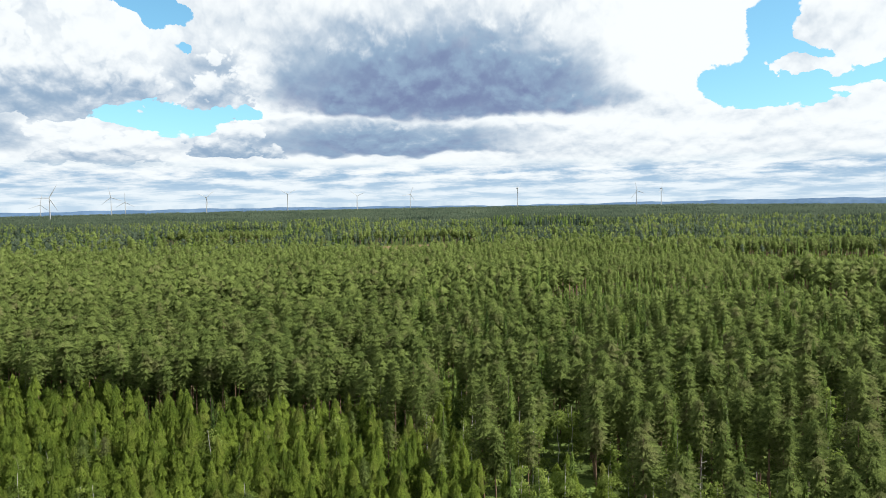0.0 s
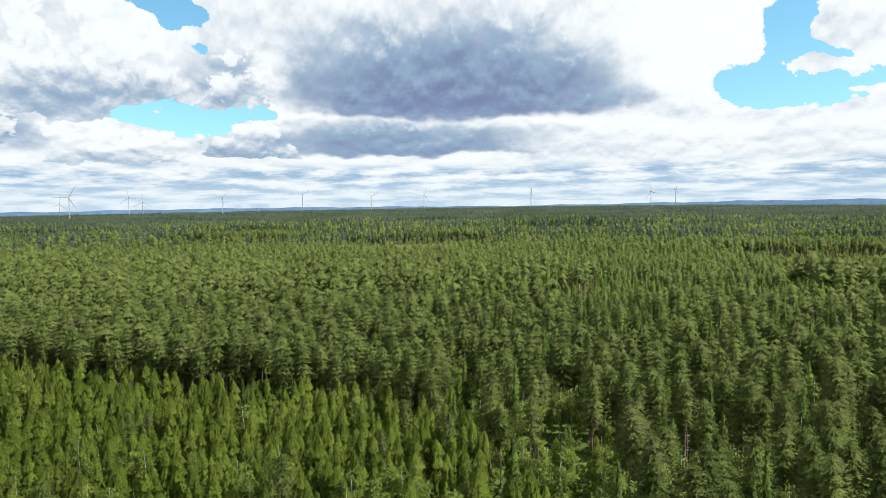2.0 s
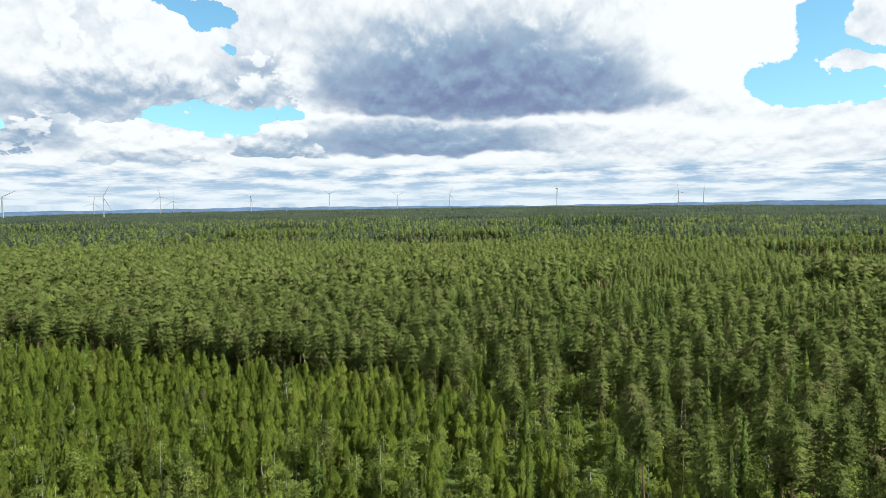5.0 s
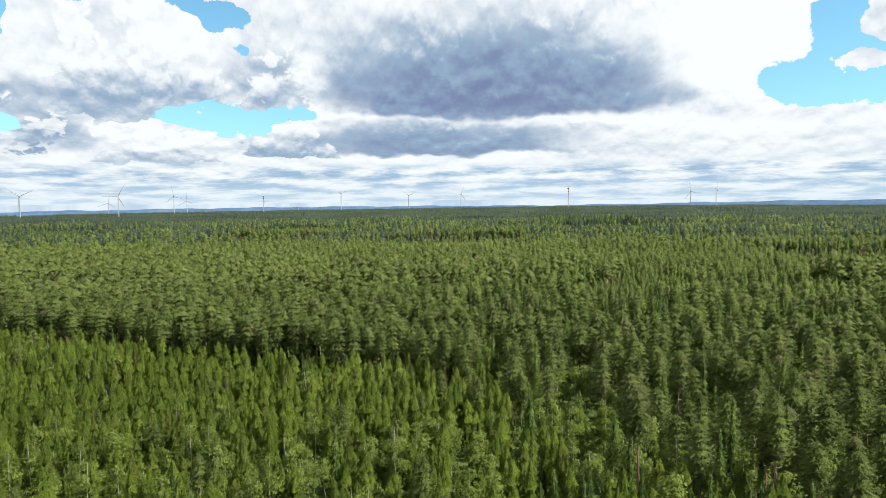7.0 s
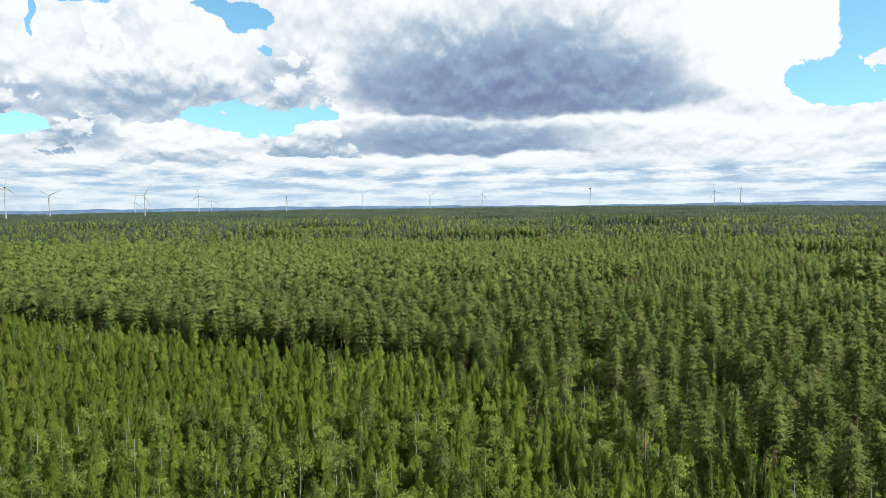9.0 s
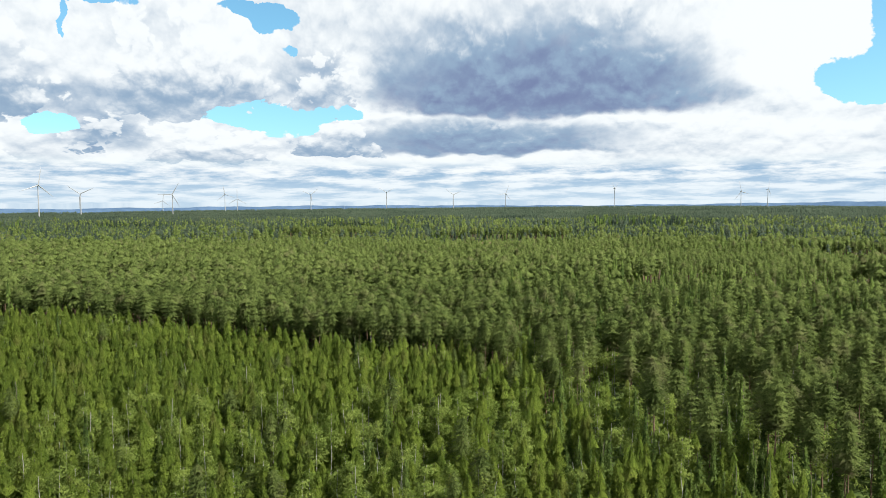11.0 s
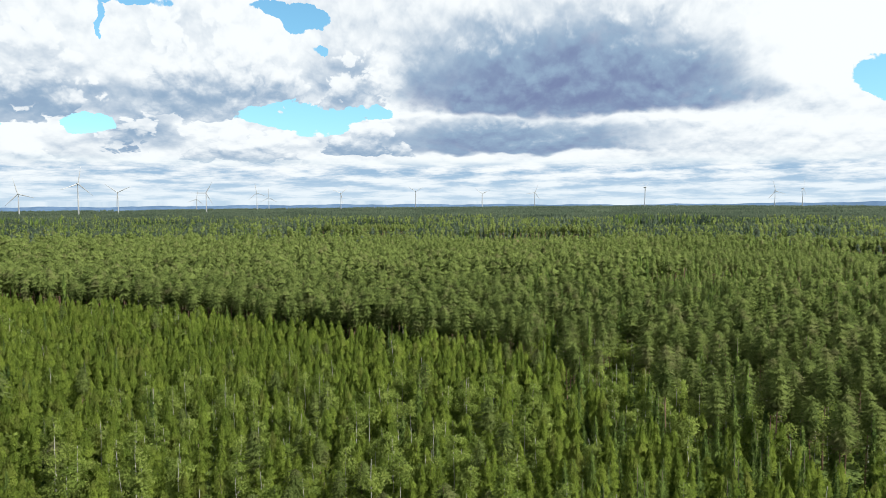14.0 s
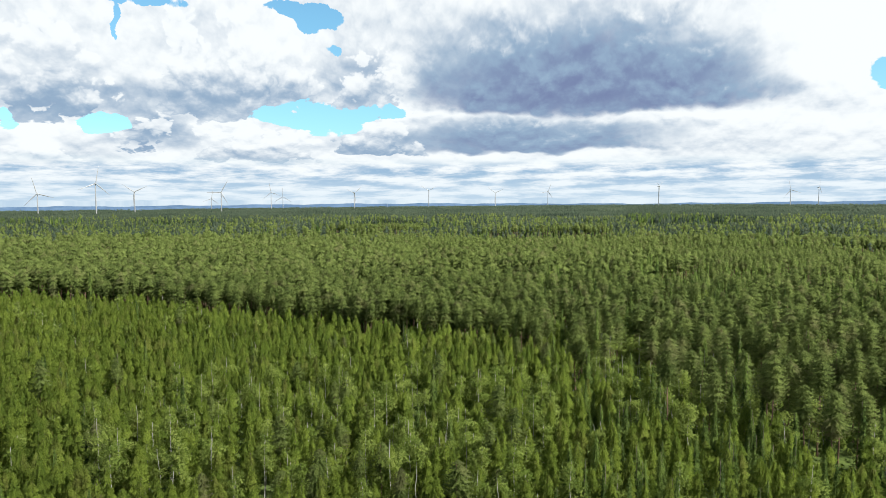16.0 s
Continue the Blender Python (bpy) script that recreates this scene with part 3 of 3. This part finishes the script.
def forest(name, rng, places, level, variants, label):
    """All trees of one band of distance, joined by kind."""
    for i, kind in enumerate(KINDS):
        here = places[places[:, 4] == i]
        if not len(here):
            continue
        all_v, all_t, all_m, all_n, at = [], [], [], [], 0
        which = rng.integers(0, variants, len(here))
        for v in range(variants):
            spots = here[which == v]
            if not len(spots):
                continue
            crown, trunk = make_tree(kind, rng, level)
            tv = np.vstack([crown[0], trunk[0]]) if level < 3 else crown[0]
            tt = np.vstack([crown[1], trunk[1] + len(crown[0])]) if level < 3 else crown[1]
            tn = np.vstack([crown[2], (trunk[0] - trunk[0].mean(0)) * np.array([1, 1, 0]) + 1e-3]) if level < 3 else crown[2]
            slot = np.zeros(len(tt), np.int32)
            slot[len(crown[1]):] = 1
            # Every other variant of the farther conifers takes the needles coloured for haze.
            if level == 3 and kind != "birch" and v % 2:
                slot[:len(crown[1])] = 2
            a, s = rng.uniform(0, 2 * math.pi, len(spots)), spots[:, 3]
            wide = s * rng.uniform(0.85, 1.2, len(spots))
            c, sn = np.cos(a) * wide, np.sin(a) * wide
            out = np.empty((len(spots), len(tv), 3), np.float32)
            out[:, :, 0] = c[:, None] * tv[:, 0] - sn[:, None] * tv[:, 1] + spots[:, 0:1]
            out[:, :, 1] = sn[:, None] * tv[:, 0] + c[:, None] * tv[:, 1] + spots[:, 1:2]
            out[:, :, 2] = s[:, None] * tv[:, 2] + spots[:, 2:3] - 0.05
            turned = np.empty_like(out)
            turned[:, :, 0] = np.cos(a)[:, None] * tn[:, 0] - np.sin(a)[:, None] * tn[:, 1]
            turned[:, :, 1] = np.sin(a)[:, None] * tn[:, 0] + np.cos(a)[:, None] * tn[:, 1]
            turned[:, :, 2] = tn[:, 2]
            all_v.append(out.reshape(-1, 3)), all_n.append(turned.reshape(-1, 3))
            all_t.append((tt[None] + (np.arange(len(spots)) * len(tv))[:, None, None]).reshape(-1, 3) + at)
            all_m.append(np.tile(slot, len(spots)))
            at += len(spots) * len(tv)
        leaf = LEAVES[kind]
        ob = new(kind + name, mesh_of(kind + name, np.vstack(all_v), np.vstack(all_t), (leaf, BARKS[kind], FAR_HAZED), np.concatenate(all_m), np.vstack(all_n)))
        tagged(ob, label[kind], "forest", kind="stuff")


def places_of(rng, near, far, step):
    x, y = scatter(rng, near, far, step)
    kind, tall, keep = zone(x, y, rng)
    return np.column_stack([x, y, land(x, y), tall, kind])[keep]


# ---- ground ----
def build_ground():
    rings = np.concatenate([np.linspace(0, 600, 13), np.linspace(800, 6000, 27)])
    n = 96
    verts, tris = [], []
    for r in rings:
        a = np.arange(n) * 2 * math.pi / n
        x, y = r * np.sin(a), r * np.cos(a)
        verts.append(np.column_stack([x, y, land(x, y)]))
    for i in range(len(rings) - 1):
        k = np.arange(n)
        a, b = i * n + k, i * n + (k + 1) % n
        tris += [np.column_stack([a, b + n, b]), np.column_stack([a, a + n, b + n])]
    ob = new("ground", mesh_of("ground", np.vstack(verts), np.vstack(tris)[:, ::-1], (FLOOR,)))
    tagged(ob, "mossy brown and green forest floor under the trees", "ground", kind="structure")


def build_patch(name, cx, cy, rx, ry, z, mat, label, rng):
    """A thin uneven sheet of other ground cover."""
    n = 40
    a = np.arange(n) * 2 * math.pi / n
    k = 1 + 0.12 * np.sin(3 * a + rng.uniform(0, 6)) + 0.08 * np.sin(7 * a + rng.uniform(0, 6))
    rim = np.column_stack([cx + rx * k * np.cos(a), cy + ry * k * np.sin(a), np.full(n, 0.01)])
    top = np.column_stack([cx + rx * 0.97 * k * np.cos(a), cy + ry * 0.97 * k * np.sin(a), np.full(n, z)])
    verts = np.vstack([rim, top, [(cx, cy, z)]])
    i = np.arange(n)
    j = (i + 1) % n
    tris = np.vstack([np.column_stack([i, j, j + n]), np.column_stack([i, j + n, i + n]), np.column_stack([i + n, j + n, np.full(n, 2 * n)])])
    ob = new(name, mesh_of(name, verts, tris, (mat,)))
    tagged(ob, label, "ground", kind="structure")


plan_rng = np.random.default_rng(7)
build_ground()
build_patch("clearing", -35, 690, 100, 120, 0.06, SLASH, "reddish brown felled clearing with dry grass", plan_rng)
build_patch("clearing", -94, 397, 11, 14, 0.06, SLASH, "small brown gap with bare soil in the wood", plan_rng)
build_patch("glade", 21, 117, 6.5, 7, 0.06, GRASS, "small sunlit grassy glade between the trees", plan_rng)
build_patch("glade", 61, 92, 5, 5, 0.06, GRASS, "small sunlit grassy glade between the trees", plan_rng)
build_patch("meadow", 175, 1140, 78, 150, 0.06, GRASS, "bright green replanted ground before dark spruces", plan_rng)


# ---- far hills ----
def build_hills():
    n = 240
    az = np.radians(np.linspace(-62, 52, n))
    el = np.interp(np.degrees(az), (-62, -44, -36, -30, -22, -15, -6, 4, 14, 20, 26, 33, 52), (-0.33, -0.36, -0.37, -0.33, -0.27, -0.25, -0.27, -0.32, -0.22, -0.13, -0.08, -0.05, -0.06))
    bumpy = 0.03 * np.sin(np.degrees(az) * 0.9) + 0.018 * np.sin(np.degrees(az) * 2.3 + 1) + 0.008 * np.sin(np.degrees(az) * 6.1)
    top = 49 + 4840 * np.radians(el + bumpy)
    x, y = np.sin(az), np.cos(az)
    rows = [np.column_stack([x * 4700, y * 4700, np.full(n, -60.0)]), np.column_stack([x * 4840, y * 4840, top]),
            np.column_stack([x * 4900, y * 4900, top - 4]), np.column_stack([x * 4930, y * 4930, np.full(n, -60.0)])]
    i = np.arange(n - 1)
    tris = []
    for k in range(3):
        a = k * n + i
        tris += [np.column_stack([a, a + 1, a + 1 + n]), np.column_stack([a, a + 1 + n, a + n])]
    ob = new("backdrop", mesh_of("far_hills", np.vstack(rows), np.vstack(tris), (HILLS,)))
    tagged(ob, "distant low wooded hills, coloured blue for the haze of distance", "hills", kind="structure")


build_hills()

# ---- wind turbines ----
def ring_tube(path, radii, sides, mats):
    return mesh_of("tower", *tube(path, radii, sides), mats)


def blade_mesh(length):
    """A twisted, tapering blade along +z with a round root."""
    verts, tris = [], []
    stations = ((0.0, 1.3, 1.3, 0.0), (0.06, 1.3, 1.2, 10), (0.20, 1.9, 0.7, 14), (0.5, 1.25, 0.4, 7), (0.85, 0.7, 0.2, 2), (1.0, 0.25, 0.08, 0))
    for s, chord, thick, twist in stations:
        for k in range(8):
            a = 2 * math.pi * k / 8
            x, y = chord * math.cos(a), thick * math.sin(a)
            w = radians(twist)
            verts.append((x * math.cos(w) - y * math.sin(w), x * math.sin(w) + y * math.cos(w), 1.0 + s * length))
    for i in range(len(stations) - 1):
        for k in range(8):
            a, b = i * 8 + k, i * 8 + (k + 1) % 8
            tris += [(a, b, b + 8), (a, b + 8, a + 8)]
    for k in range(1, 7):
        tris.append((40, 40 + k, 41 + k))
    return mesh_of("blade", np.array(verts), np.array(tris), (TOWER,))


def nacelle_mesh():
    bm = bmesh.new()
    bmesh.ops.create_cube(bm, size=1.0)
    bmesh.ops.scale(bm, vec=(3.6, 11.0, 3.8), verts=bm.verts)
    bmesh.ops.translate(bm, vec=(0, 3.0, 0), verts=bm.verts)
    for v in bm.verts:
        if v.co.y > 0:
            v.co.x *= 0.75
            v.co.z = v.co.z * 0.8 + 0.2
    bmesh.ops.bevel(bm, geom=list(bm.edges), offset=0.5, segments=2, affect="EDGES")
    me = bpy.data.meshes.new("nacelle")
    bm.to_mesh(me)
    bm.free()
    me.materials.append(TOWER)
    return me


def hub_mesh():
    bm = bmesh.new()
    bmesh.ops.create_uvsphere(bm, u_segments=12, v_segments=8, radius=2.0)
    for v in bm.verts:
        v.co.y = v.co.y * (1.5 if v.co.y < 0 else 0.8) - 3.8
    me = bpy.data.meshes.new("hub")
    bm.to_mesh(me)
    bm.free()
    me.materials.append(TOWER)
    return me


BLADE, NACELLE, HUB = blade_mesh(60.0), nacelle_mesh(), hub_mesh()


def wind_turbine(azimuth_deg, height_deg, distance, facing, phase, label):
    """A three-bladed turbine whose hub stands at a bearing, a height and a distance from the last station of the flight."""
    x = 7.0 + distance * math.sin(radians(azimuth_deg))
    y = -64.5 + distance * math.cos(radians(azimuth_deg))
    hub_z = 49.1 + distance * math.tan(radians(height_deg))
    ground = float(land(np.array([x]), np.array([y]))[0])
    tall = hub_z - ground
    top = new("wind_turbine")
    top.location = (x, y, ground - 0.3)
    tagged(top, label, "wind turbine", "wind turbines on the horizon")
    z = np.array([0, 0.5, 1.0]) * (tall - 1.8)
    part("tower", ring_tube(np.column_stack([z * 0, z * 0, z]), (2.3, 1.8, 1.25), 16, (TOWER,)), top)
    head = part("nacelle", NACELLE, top)
    head.location, head.rotation_euler = (0, 0, tall), (0, 0, radians(facing))
    nose = part("hub", HUB, head)
    for k in range(3):
        b = part("blade", BLADE, head)
        b.matrix_basis = Matrix.Translation((0, -3.8, 0)) @ Matrix.Rotation(radians(phase + 120 * k), 4, "Y")
    return top


GREY_LABEL = "grey white wind turbine with three blades behind the forest"
TURBINES = [(-41.70, 0.576, 2900, 25, -15), (-37.97, 1.329, 2600, 62, 10), (-35.34, 0.716, 3200, 20, 65), (-29.80, 0.199, 4600, 35, 10),
            (-29.08, 0.684, 3200, 15, 30), (-25.25, 0.686, 4200, 25, -10), (-24.33, 0.324, 4600, 20, 0), (-18.61, 0.636, 4100, 45, 52),
            (-12.49, 0.810, 4300, 35, 60), (-6.99, 0.608, 4400, 20, 65), (-2.70, 0.683, 4500, 30, 22), (5.99, 1.036, 4200, 65, 60),
            (15.34, 0.693, 4200, 20, -15), (17.18, 0.840, 4300, 55, 8)]
for row in TURBINES:
    wind_turbine(*row, GREY_LABEL)

# ---- single trees, the nearest of each kind ----
TREE_NAMES = {"pine": "pine_tree", "young_pine": "young_pine_tree", "spruce": "spruce_tree", "birch": "birch_tree"}
TREE_LABELS = {"pine": "tall Scots pine with reddish trunk and rounded crown", "young_pine": "young bushy pine with upswept light green shoots",
               "spruce": "narrow dark green spruce with drooping boughs", "birch": "light green birch with white trunk and loose crown"}
TREE_GROUPS = {"pine": "tall pines", "young_pine": "young pines of the plantation", "spruce": "spruces", "birch": "birches"}
SINGLE = {"pine": 200, "young_pine": 280, "spruce": 200, "birch": 270}
tree_rng = np.random.default_rng(21)
near_places = np.vstack([places_of(tree_rng, 0, 300, 3.2)])
# Birches that stand out from the young pines and along the rim of the old wood.
BIRCHES = [(-56, 65), (-74, 71), (-68, 107), (-67, 89), (-62, 84), (-50, 96), (-31, 76), (-28, 73), (-18, 74), (-20, 124), (2, 63), (34, 89), (42, 90), (54, 89), (57, 77), (20, 80)]
for bx, by in BIRCHES:
    near_places = near_places[np.hypot(near_places[:, 0] - bx, near_places[:, 1] - by) > 2.3]
near_places = np.vstack([near_places] + [[(bx, by, 0.0, tree_rng.uniform(0.8, 0.98), 3)] for bx, by in BIRCHES])
reach = np.hypot(near_places[:, 0] - 0, near_places[:, 1] + 30)
order = np.argsort(reach)
single = np.zeros(len(near_places), bool)
for i, kind in enumerate(KINDS):
    mine = [k for k in order if near_places[k, 4] == i and near_places[k, 1] > 8 and abs(near_places[k, 0] + 10) < near_places[k, 1] * 0.75 + 45]
    single[mine[:SINGLE[kind]]] = True
    spots = near_places[mine[:SINGLE[kind]]]
    masters = []
    for v in range(8):
        crown, trunk = make_tree(kind, tree_rng, 0)
        masters.append((mesh_of(kind + "_crown", crown[0], crown[1], (LEAVES[kind],), None, crown[2]), mesh_of(kind + "_trunk", *trunk, (BARKS[kind],))))
    for spot in spots:
        crown_me, trunk_me = masters[tree_rng.integers(0, 8)]
        top = new(TREE_NAMES[kind])
        tagged(top, TREE_LABELS[kind], "tree", TREE_GROUPS[kind])
        top.location = (spot[0], spot[1], spot[2] - 0.05)
        top.rotation_euler = (0, 0, tree_rng.uniform(0, 6.28))
        w = spot[3] * tree_rng.uniform(0.88, 1.15)
        top.scale = (w, w, spot[3])
        part("trunk", trunk_me, top)
        part("crown", crown_me, top)


def dead_tree(x, y, tall, rng, label):
    """A bare grey snag: a tapering trunk and broken limbs."""
    top = new("dead_tree")
    tagged(top, label, "tree", "dead trees")
    top.location = (x, y, -0.05)
    top.rotation_euler = (radians(rng.uniform(-4, 4)), radians(rng.uniform(-4, 4)), rng.uniform(0, 6.28))
    line = bend(rng, tall, 7, 0.10)
    part("trunk", mesh_of("dead_trunk", *tube(line, np.linspace(0.16, 0.03, 7), 6), (DEADWOOD,)), top)
    for _ in range(16):
        z = rng.uniform(0.3, 0.97) * tall
        v, f = limb(rng, z, rng.uniform(0.6, 1.9) * (1.2 - 0.7 * z / tall), rng.uniform(-0.1, 0.5), 0.05)
        part("branch", mesh_of("dead_branch", v, f, (DEADWOOD,)), top)


snag_rng = np.random.default_rng(33)
for sx, sy, tall in ((42, 96, 11.0), (38, 101, 13.0), (60, 104, 12.0), (33, 112, 12.0), (71, 121, 14.0)):
    dead_tree(sx, sy, tall, snag_rng, "dead grey tree with bare broken branches")


# ---- a mast on the skyline ----
def radio_mast(azimuth_deg, distance, tall):
    """A slim lattice mast: three legs, rings of braces and a whip on top."""
    x, y = distance * math.sin(radians(azimuth_deg)), distance * math.cos(radians(azimuth_deg))
    top = new("radio_mast")
    top.location = (x, y, float(land(np.array([x]), np.array([y]))[0]) - 0.2)
    tagged(top, "slim grey lattice mast rising from the forest", "mast")
    for k in range(3):
        a = 2.094 * k
        part("leg", mesh_of("mast_leg", *tube(np.array([(1.2 * math.cos(a), 1.2 * math.sin(a), 0), (0.5 * math.cos(a), 0.5 * math.sin(a), tall)]), (0.22, 0.16), 5), (TOWER,)), top)
    for i in range(1, 14):
        z = tall * i / 14
        r = 1.25 - 0.7 * i / 14
        part("brace", mesh_of("mast_brace", *tube(np.array([(0, 0, z), (0, 0, z + 0.35)]), (r, r), 3), (TOWER,)), top)
    part("antenna", mesh_of("mast_antenna", *tube(np.array([(0, 0, tall - 0.5), (0, 0, tall + 7)]), (0.2, 0.12), 5), (TOWER,)), top)


radio_mast(-16.05, 4300, 36.0)

# ---- the forest beyond ----
BAND_LABELS = {"pine": "dense pine forest with reddish trunks", "young_pine": "dense plantation of light green young pines",
               "spruce": "dark green spruces scattered through the forest", "birch": "light green birches scattered through the forest"}
forest("_stand", tree_rng, near_places[~single], 1, 10, BAND_LABELS)
forest("_forest", tree_rng, places_of(tree_rng, 300, 650, 3.25), 2, 12, BAND_LABELS)
forest("_woodland", tree_rng, places_of(tree_rng, 650, 1500, 5.6), 3, 12, BAND_LABELS)


def undergrowth(rng):
    """Low birch and rowan scrub on the floor of the mixed wood and along the edges."""
    x, y = scatter(rng, 40, 250, 2.3)
    edge = np.interp(x, EDGE_X, EDGE_Y)
    ok = (y > edge - 3) & ((x > -12) | (y < edge + 55)) & (rng.random(len(x)) < 0.8)
    glade = (((x - 21) / 5) ** 2 + ((y - 117) / 6) ** 2 < 1) | (((x - 61) / 4) ** 2 + ((y - 92) / 4) ** 2 < 1)
    x, y = x[ok & ~glade], y[ok & ~glade]
    return np.column_stack([x, y, land(x, y), rng.uniform(0.20, 0.48, len(x)), np.full(len(x), 3)])


forest("_scrub", tree_rng, undergrowth(tree_rng), 3, 16, {"birch": "low light green broadleaf scrub under the trees"})


def stand_edges(rng):
    """Tall pines with bare trunks along the far sides of felled ground."""
    spots = []
    for x0, x1, y0, y1, n in ((-350, -200, 838, 890, 260), (210, 355, 545, 590, 240), (-105, -83, 411, 430, 30), (-110, 45, 812, 850, 160)):
        x, y = rng.uniform(x0, x1, n), rng.uniform(y0, y1, n)
        spots.append(np.column_stack([x, y, land(x, y), rng.uniform(0.82, 1.02, n), np.zeros(n)]))
    return np.vstack(spots)


rear_x, rear_y = (g.ravel() for g in np.meshgrid(np.arange(-150, 130, 4.0), np.arange(-150, -6, 4.0)))
rear_x, rear_y = rear_x + tree_rng.uniform(-2, 2, len(rear_x)), rear_y + tree_rng.uniform(-2, 2, len(rear_x))
forest("_rear", tree_rng, np.column_stack([rear_x, rear_y, land(rear_x, rear_y), tree_rng.uniform(0.8, 1.1, len(rear_x)), np.ones(len(rear_x))]), 2, 8, BAND_LABELS)
forest("_edge", tree_rng, stand_edges(tree_rng), 2, 10, BAND_LABELS)


def far_forest(rng):
    """Treetops of the far woods, as many spired clumps."""
    xs = []
    for near, far, step in ((1500, 2300, 15.0), (2300, 3400, 22.0), (3400, 4680, 30.0)):
        x, y = scatter(rng, near, far, step)
        xs.append(np.column_stack([x, y, np.full(len(x), step)]))
    p = np.vstack(xs)
    n = len(p)
    spires = 3
    k = np.arange(n).repeat(spires)
    step = p[k, 2]
    x, y = p[k, 0] + rng.uniform(-0.5, 0.5, len(k)) * step, p[k, 1] + rng.uniform(-0.5, 0.5, len(k)) * step
    # Stands of different ages: each place belongs to the nearest of many seeds.
    seed_x, seed_y = rng.uniform(-4200, 3600, 420), rng.uniform(900, 4700, 420)
    age = rng.choice((0.45, 0.7, 0.85, 0.95, 1.0, 1.0, 1.05), 420)
    stand = np.empty(n, int)
    for i in range(0, n, 3000):
        stand[i:i + 3000] = ((p[i:i + 3000, 0:1] - seed_x) ** 2 + (p[i:i + 3000, 1:2] - seed_y) ** 2).argmin(1)
    h = rng.uniform(11.0, 17.5, len(k)) * age[stand[k]]
    r = rng.uniform(3.2, 6.0, len(k)) * (step / 15) ** 0.5
    z = land(x, y)
    a0 = rng.uniform(0, 6.28, len(k))
    verts = np.empty((len(k), 4, 3), np.float32)
    for j in range(3):
        a = a0 + j * 2.094
        verts[:, j] = np.column_stack([x + r * np.cos(a), y + r * np.sin(a), z + h * 0.3])
    verts[:, 3] = np.column_stack([x, y, z + h])
    base = (np.arange(len(k)) * 4)[:, None]
    tris = np.stack([base + np.array([[0, 1, 3]]), base + np.array([[1, 2, 3]]), base + np.array([[2, 0, 3]])], 1).reshape(-1, 3)
    # The haze over these woods is in the needle colour.
    ob = new("far_forest", mesh_of("far_forest", verts.reshape(-1, 3), tris, (FAR_HAZED,)))
    tagged(ob, "endless dark green conifer forest up to the horizon, tinted blue for haze", "forest", kind="stuff")


far_forest(np.random.default_rng(5))
